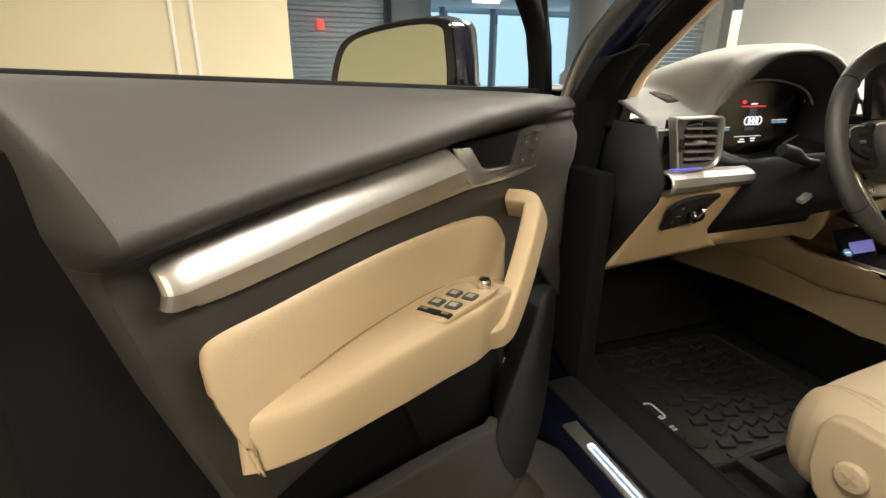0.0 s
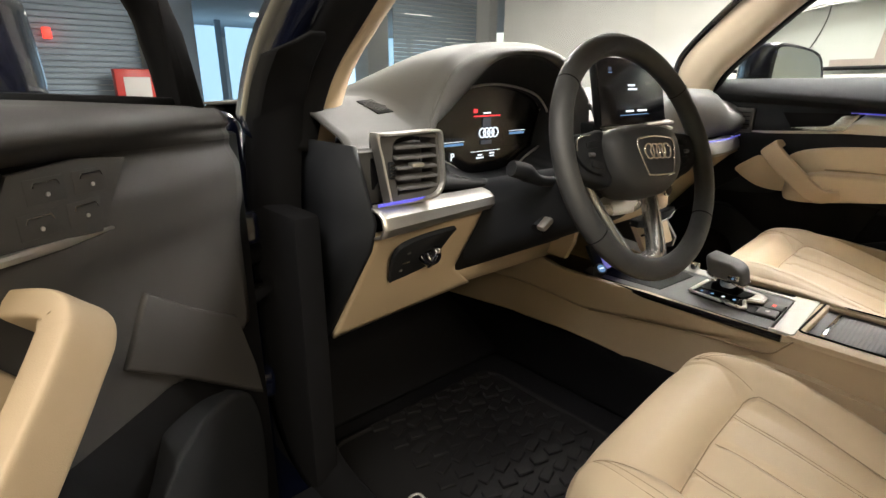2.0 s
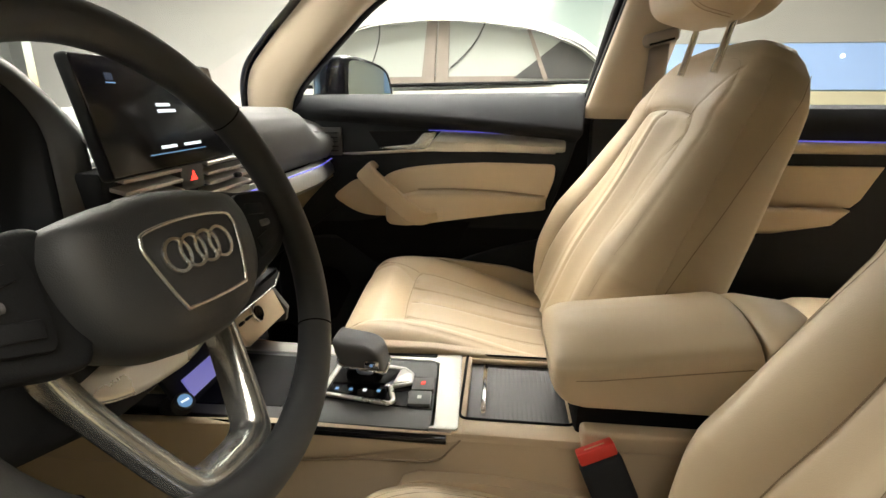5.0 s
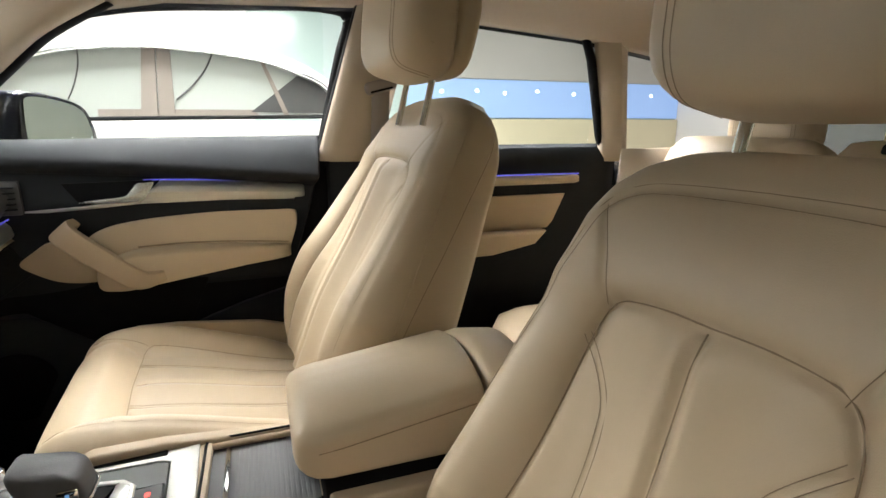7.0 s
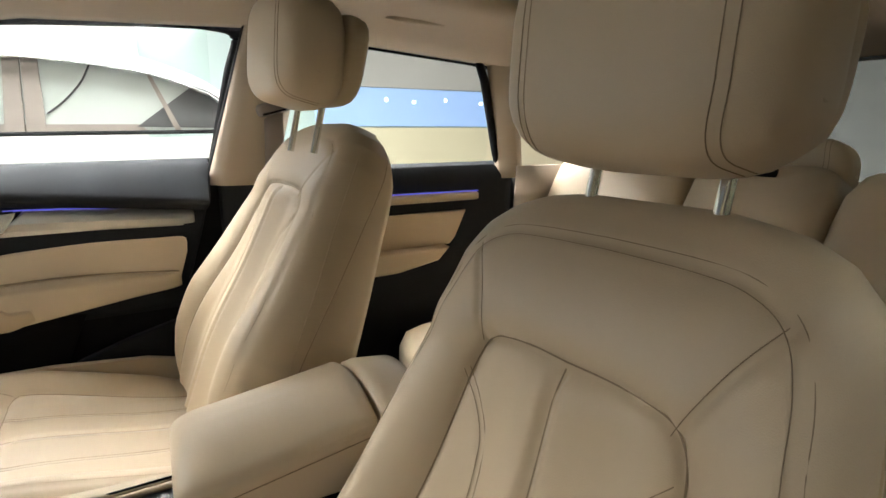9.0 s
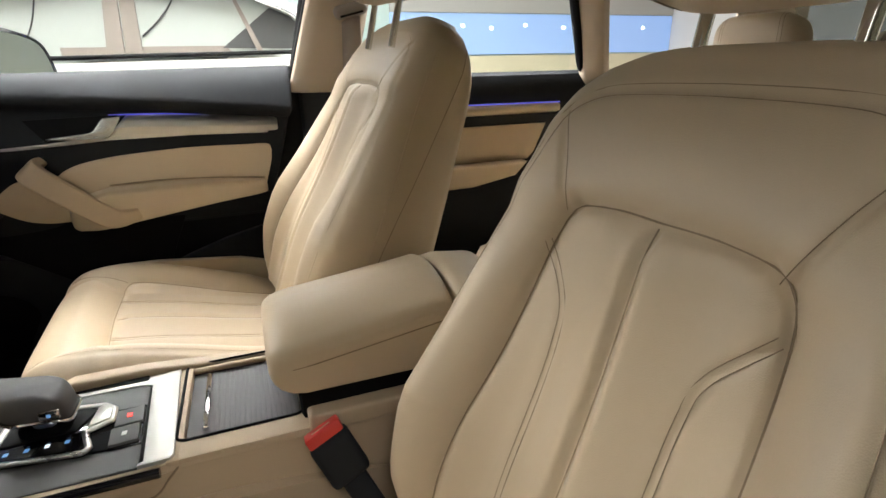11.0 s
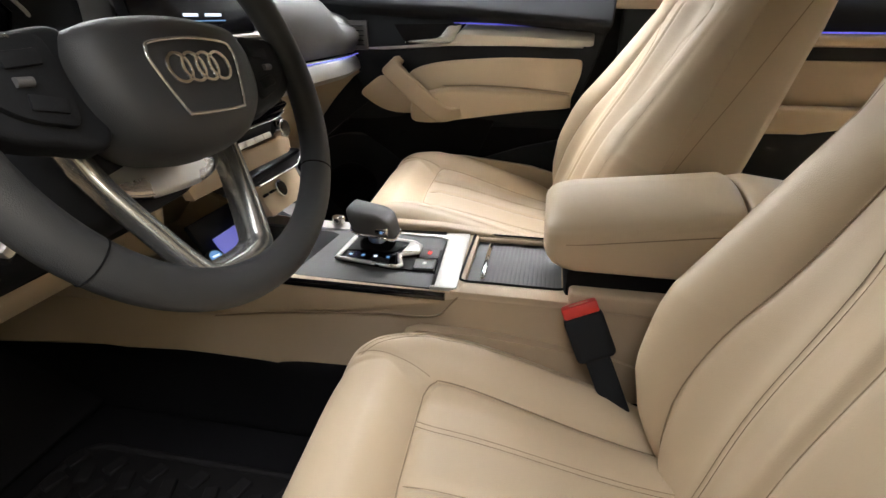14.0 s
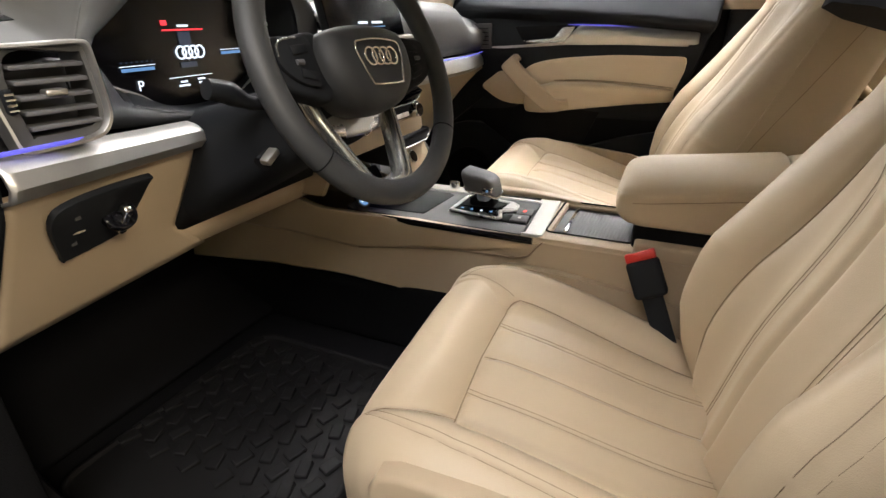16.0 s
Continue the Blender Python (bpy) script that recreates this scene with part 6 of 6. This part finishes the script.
def rear_door(sx, label):
    ob = thing("rear_door", label, "car door", (sx * 0.75, -0.5, 0))
    us = np.linspace(0.0, 0.74, 30)
    g = [[(-sx * w, -u, z) for w, z in ((-0.03, 1.065), (0.0, 1.075), (0.02, 1.065), (0.035, 1.03), (0.03, 0.99), (0.03, 0.94), (0.025, 0.80), (0.045, 0.66), (0.04, 0.40))] for u in us]
    sheet("panel", g, BLACK, ob, "black door panel", thick=0.02)
    prism("outer_shell", [(0.0, 0.42), (0.0, 1.06), (-0.76, 1.07), (-0.78, 0.80), (-0.70, 0.42)], lambda a, b, c: (sx * (0.05 + c), a, b), 0.06, NAVY, ob, "dark navy painted door skin", bev=0.02, seg=3)
    st_ = sheet("trim_strip", [[(-sx * 0.03, -u, 0.985), (-sx * 0.05, -u, 0.978), (-sx * 0.05, -u, 0.962), (-sx * 0.03, -u, 0.955)] for u in (0.0, 0.60)], BEIGE, ob, thick=0.003)
    tube("ambient_line", [(-sx * 0.046, 0.0, 0.990), (-sx * 0.046, -0.60, 0.986)], 0.0022, BLUELED, st_, n=6)
    prism("insert", [(-0.02, 0.925), (-0.56, 0.925), (-0.52, 0.84), (-0.50, 0.82), (-0.02, 0.82)], lambda a, b, c: (-sx * (0.028 + c), a, b), 0.012, BEIGE, ob, bev=0.004)
    prism("armrest", [(-0.02, 0.82), (-0.48, 0.82), (-0.44, 0.78), (-0.30, 0.755), (-0.02, 0.75)], lambda a, b, c: (-sx * (0.028 + c), a, b), 0.055, BEIGE, ob, bev=0.012, seg=3)
    tube("grab_handle", [(-sx * 0.05, -0.12, 0.90), (-sx * 0.085, -0.15, 0.86), (-sx * 0.085, -0.22, 0.80)], 0.014, BEIGE, ob, n=10)


rear_door(-1, "closed rear driver side door with black and beige trim")
rear_door(1, "closed rear passenger door with black and beige trim")
belt = thing("seat_belt", "grey seat belt hanging from the centre pillar", "seat belt", (0.688, -0.472, 1.215))
sheet("strap", [[(-0.016, 0.022, 0.0), (-0.018, 0.0, 0.0), (-0.016, -0.024, 0.0)], [(-0.020, 0.024, -0.04), (-0.022, 0.002, -0.045), (-0.020, -0.022, -0.05)], [(-0.022, 0.030, -0.14), (-0.024, 0.010, -0.14), (-0.022, -0.012, -0.14)], [(-0.022, 0.036, -0.30), (-0.024, 0.016, -0.30), (-0.022, -0.006, -0.30)]], BELT, belt, "woven grey strap", thick=0.0015)
part("guide_loop", box((0.030, 0.084, 0.032), (-0.024, 0.0, 0.012), 0.013, 4, (-14, 0, 0)), BELT, belt, "beige belt guide")
part("guide_slot", box((0.006, 0.058, 0.005), (-0.038, 0.0, 0.002), 0.002, 2, (-14, 0, 0)), SEAL, belt)
part("height_adjuster", box((0.016, 0.050, 0.110), (-0.006, 0.004, 0.050), 0.007, 3, (-14, 0, 0)), FABRIC, belt)
for sx in (-1, 1):
    bsh("rear_quarter", [[(sx * 0.72, y, 0.40), (sx * 0.70, y, 0.95), (sx * 0.69, y, 1.06)] for y in (-1.24, -1.6, -2.1)], FABRIC, "beige rear quarter trim")
    bsh("d_pillar", [[(sx * 0.69, -1.78, 1.05), (sx * 0.64, -1.68, 1.36)], [(sx * 0.66, -2.05, 1.05), (sx * 0.60, -1.95, 1.36)]], FABRIC, "beige rear corner pillar")
bsh("tailgate_glass", [[(x, -2.10, 1.02), (x * 0.95, -1.98, 1.20), (x * 0.88, -1.80, 1.38)] for x in np.linspace(-0.68, 0.68, 7)], PRIVACY, "dark tinted tailgate window", thick=0.004)
bsh("tailgate_panel", [[(x, -2.11, 0.30), (x, -2.13, 0.80), (x, -2.10, 1.02)] for x in (-0.74, 0.0, 0.74)], FABRIC, "beige tailgate lining", thick=0.03)
bsh("roof_rear_lining", [[(x, -1.48, 1.46 - 0.03 * x * x), (x, -1.65, 1.43 - 0.03 * x * x), (x, -1.85, 1.37)] for x in np.linspace(-0.64, 0.64, 9)], FABRIC, "beige rear headliner", thick=0.02)
grab = thing("ceiling_grab_handle", "beige grab handle on the headliner above the rear door", "grab handle", (0.60, -0.85, 1.45))
tube("bar", smooth_line([(0.01, 0.12, 0.02), (-0.015, 0.10, 0.0), (-0.02, 0.0, -0.005), (-0.015, -0.10, 0.0), (0.01, -0.12, 0.02)], 24), 0.010, FABRIC, grab, n=10)

# ---- parked white car ----
wc = thing("parked_car", "white sedan parked beside the navy car", "car", (1.82, 0.1, 0))
prof = [(3.0, 0.35), (3.0, 0.75), (2.4, 0.90), (1.35, 1.06), (0.9, 1.10), (-0.5, 1.145), (-0.76, 1.12), (-0.94, 1.0), (-0.98, 0.4)]
prism("body", smooth_line(prof, 60), lambda a, b, c: (0.02 + c, a, b), 1.75, WHITEPAINT, wc, "white painted body", bev=0.02, seg=4)
roof = smooth_line([(1.35, 1.05), (1.15, 1.10), (0.98, 1.18), (0.82, 1.335), (0.56, 1.455), (0.30, 1.51), (0.0, 1.507), (-0.20, 1.49), (-0.38, 1.445), (-0.55, 1.37), (-0.75, 1.22), (-0.85, 1.13)], 55)
win = smooth_line([(0.93, 1.165), (0.86, 1.235), (0.70, 1.33), (0.55, 1.395), (0.40, 1.43), (0.15, 1.448), (-0.11, 1.435), (-0.325, 1.405), (-0.467, 1.36), (-0.56, 1.32), (-0.66, 1.24), (-0.70, 1.185)], 55)
ring = [*map(tuple, roof), (-0.84, 1.06), (-0.72, 1.168), *map(tuple, win[::-1]), (0.92, 1.146), (1.25, 1.02)]
for x0 in (0.10, 1.63):
    prism("side_frame", ring, lambda a, b, c, x0=x0: (x0 + c, a, b), 0.05, WHITEPAINT, wc, "white painted roof side", bev=0.004)
    # not see-through: the pane's paleness stands for a reflected wall
    prism("side_window", [*map(tuple, win), (-0.69, 1.172), (0.90, 1.148)], lambda a, b, c, x0=x0: (x0 + 0.022 + c, a, b), 0.006, CARGLASS, wc, "opaque side window with a pale reflection in its colour")
for line_ in ([(0.200, 1.155), (0.165, 1.455), (0.115, 1.455), (0.135, 1.155)], [(0.130, 1.155), (0.110, 1.455), (0.058, 1.452), (0.066, 1.155)], [(-0.40, 1.16), (-0.305, 1.41), (-0.322, 1.405), (-0.425, 1.16)]):
    prism("window_pillar", line_, lambda a, b, c: (0.112 + c, a, b), 0.009, BELT, wc, "grey window pillar")
# flat dark pieces draw reflections and inner details on the opaque pane
prism("rear_corner_patch", [(-0.25, 1.185), (-0.467, 1.352), (-0.55, 1.318), (-0.66, 1.225), (-0.68, 1.18)], lambda a, b, c: (0.118 + c, a, b), 0.003, GREY, wc, "dark reflection patch drawn in the window's rear corner")
prism("pane_foot_band", [(0.36, 1.152), (0.36, 1.192), (-0.26, 1.196), (-0.30, 1.16)], lambda a, b, c: (0.1185 + c, a, b), 0.003, BELT, wc, "grey reflection band drawn along the foot of the window")
# two thin tubes draw further dark reflected and inner lines on the pane
tube("seat_belt", [(0.1205, a, b) for a, b in smooth_line([(-0.11, 1.435), (-0.07, 1.36), (-0.01, 1.29), (0.055, 1.235)], 20)], 0.004, GREY, wc, n=6)
tube("curved_pane_line", [(0.1205, a, b) for a, b in smooth_line([(0.40, 1.43), (0.405, 1.37), (0.43, 1.29), (0.46, 1.23)], 20)], 0.003, GREY, wc, n=6)
top_ = [q for q in roof if q[1] > 1.33]
sheet("roof_skin", [[(0.13 + x, a, b + 0.03 * math.sin(math.pi * x / 1.52)) for x in np.linspace(0, 1.52, 13)] for a, b in top_], WHITEPAINT, wc, "white painted roof", thick=0.03)
sheet("roof_liner", [[(0.15 + x, a, b - 0.045) for x in (0, 1.48)] for a, b in top_], WHITEWALL, wc, "pale roof lining", thick=0.01)
tube("chrome_line", [(0.088, a, b) for a, b in win], 0.009, CHROME, wc, n=6)
tube("belt_moulding", [(0.086, 0.92, 1.142), (0.086, 0.0, 1.158), (0.086, -0.71, 1.168)], 0.010, SEAL, wc, n=6)
for y in (2.05, -0.55):
    wh = part("wheel", rod(0.34, 0.22, (0.14, y, 0.34), (0, 90, 0), n=40, bev=0.03), RUBBER, wc)
    part("rim", rod(0.24, 0.02, (0.03, y, 0.34), (0, 90, 0), n=30, bev=0.005), SILVER, wh)

# ---- rest of the garage ----
for k in range(2):
    tagged(part("wall_trim", span((-2.03 + 0.17 * k, 4.985, 0), (-2.00 + 0.17 * k, 5.0, 3.1), 0.003), WHITEWALL), "pale vertical joint strip on the cream wall", "trim", kind="structure")
sh = thing("roller_shutter", "blue-grey slatted roller shutter", "roller shutter", (0.05, 9.0, 0), kind="structure")
for k in range(38):
    part("slat", box((1.7, 0.03, 0.074), (0, 0, 0.04 + k * 0.08), 0.012, 2), SHUTTER, sh)
sh2 = thing("roller_shutter", "pale blue-grey roller shutter", "roller shutter", (6.5, 8.6, 0), kind="structure")
for k in range(38):
    part("slat", box((2.3, 0.03, 0.074), (0, 0, 0.04 + k * 0.08), 0.012, 2), SHUTTER, sh2)
wall("wall_pier", (7.65, 8.2, 0), (7.9, 8.8, 3.1), WHITEWALL, "white pier beside the shutter")
tagged(part("steel_column", span((0.92, 8.6, 0), (1.62, 9.1, 3.1), 0.01), STEEL), "dark steel column between the shutters", "column", kind="structure")
tagged(part("concrete_column", span((8.3, 14, 0), (9.1, 14.8, 3.1), 0.02), WHITEWALL), "pale concrete column on the far deck", "column", kind="structure")
for k in range(7):
    wn = thing("window", "bright tall daylight window on the far deck", "window", (4.6 + k * 2.05, 19.0, 0), group="far windows", kind="structure")
    part("pane", span((-0.85, 0, 0.3), (0.85, 0.03, 2.9), 0), DAYLIGHT, wn, smooth=False)
    part("mullion", span((0.85, -0.04, 0.0), (1.05, 0.06, 3.1), 0.01), SHUTTER, wn)
for lx, ly in ((6.2, 16.5), (5.3, 11.5), (9.5, 13.0)):
    lamp = thing("ceiling_lamp", "bright rectangular ceiling lamp", "ceiling lamp", (lx, ly, 3.05), group="ceiling lamps")
    part("diffuser", box((0.9, 0.25, 0.05), (0, 0, 0), 0.02, 3), TUBE, lamp)
hose = thing("fire_hose_cabinet", "red fire hose cabinet beside the steel column", "fire cabinet", (0.68, 8.5, 0.95))
part("case", box((0.55, 0.18, 0.62), (0, 0, 0), 0.015), RED, hose)
part("glass_door", box((0.34, 0.01, 0.40), (0, -0.094, 0), 0.004), WHITEWALL, hose)
part("alarm_lamp", box((0.10, 0.08, 0.14), (-0.21, 8.90, 1.71), 0.01), REDLAMP)
tagged(bpy.data.objects["alarm_lamp"], "glowing red alarm lamp on the shutter", "lamp")
pn = thing("lit_wall_panel", "blue lit display panel on the glazed wall", "panel", (6.58, -4.6, 0.0))
part("panel", span((-0.03, -2.38, 1.22), (0.0, 2.4, 1.76), 0), BLUEGLOW, pn, smooth=False)
part("top_board", span((-0.04, -2.38, 1.77), (0.0, 2.4, 3.05), 0), GREYWALL, pn)
part("low_board", span((-0.06, -2.38, 0.0), (0.0, 2.4, 1.20), 0), CREAM, pn)
for k, (dy, dz) in enumerate(((1.9, 1.58), (1.35, 1.60), (0.9, 1.57), (0.35, 1.61), (-0.3, 1.58), (-1.1, 1.60), (-1.8, 1.58))):
    part("spot_lamp", rod(0.022, 0.02, (-0.035, dy, dz), (0, 90, 0), n=14), TUBE, pn)
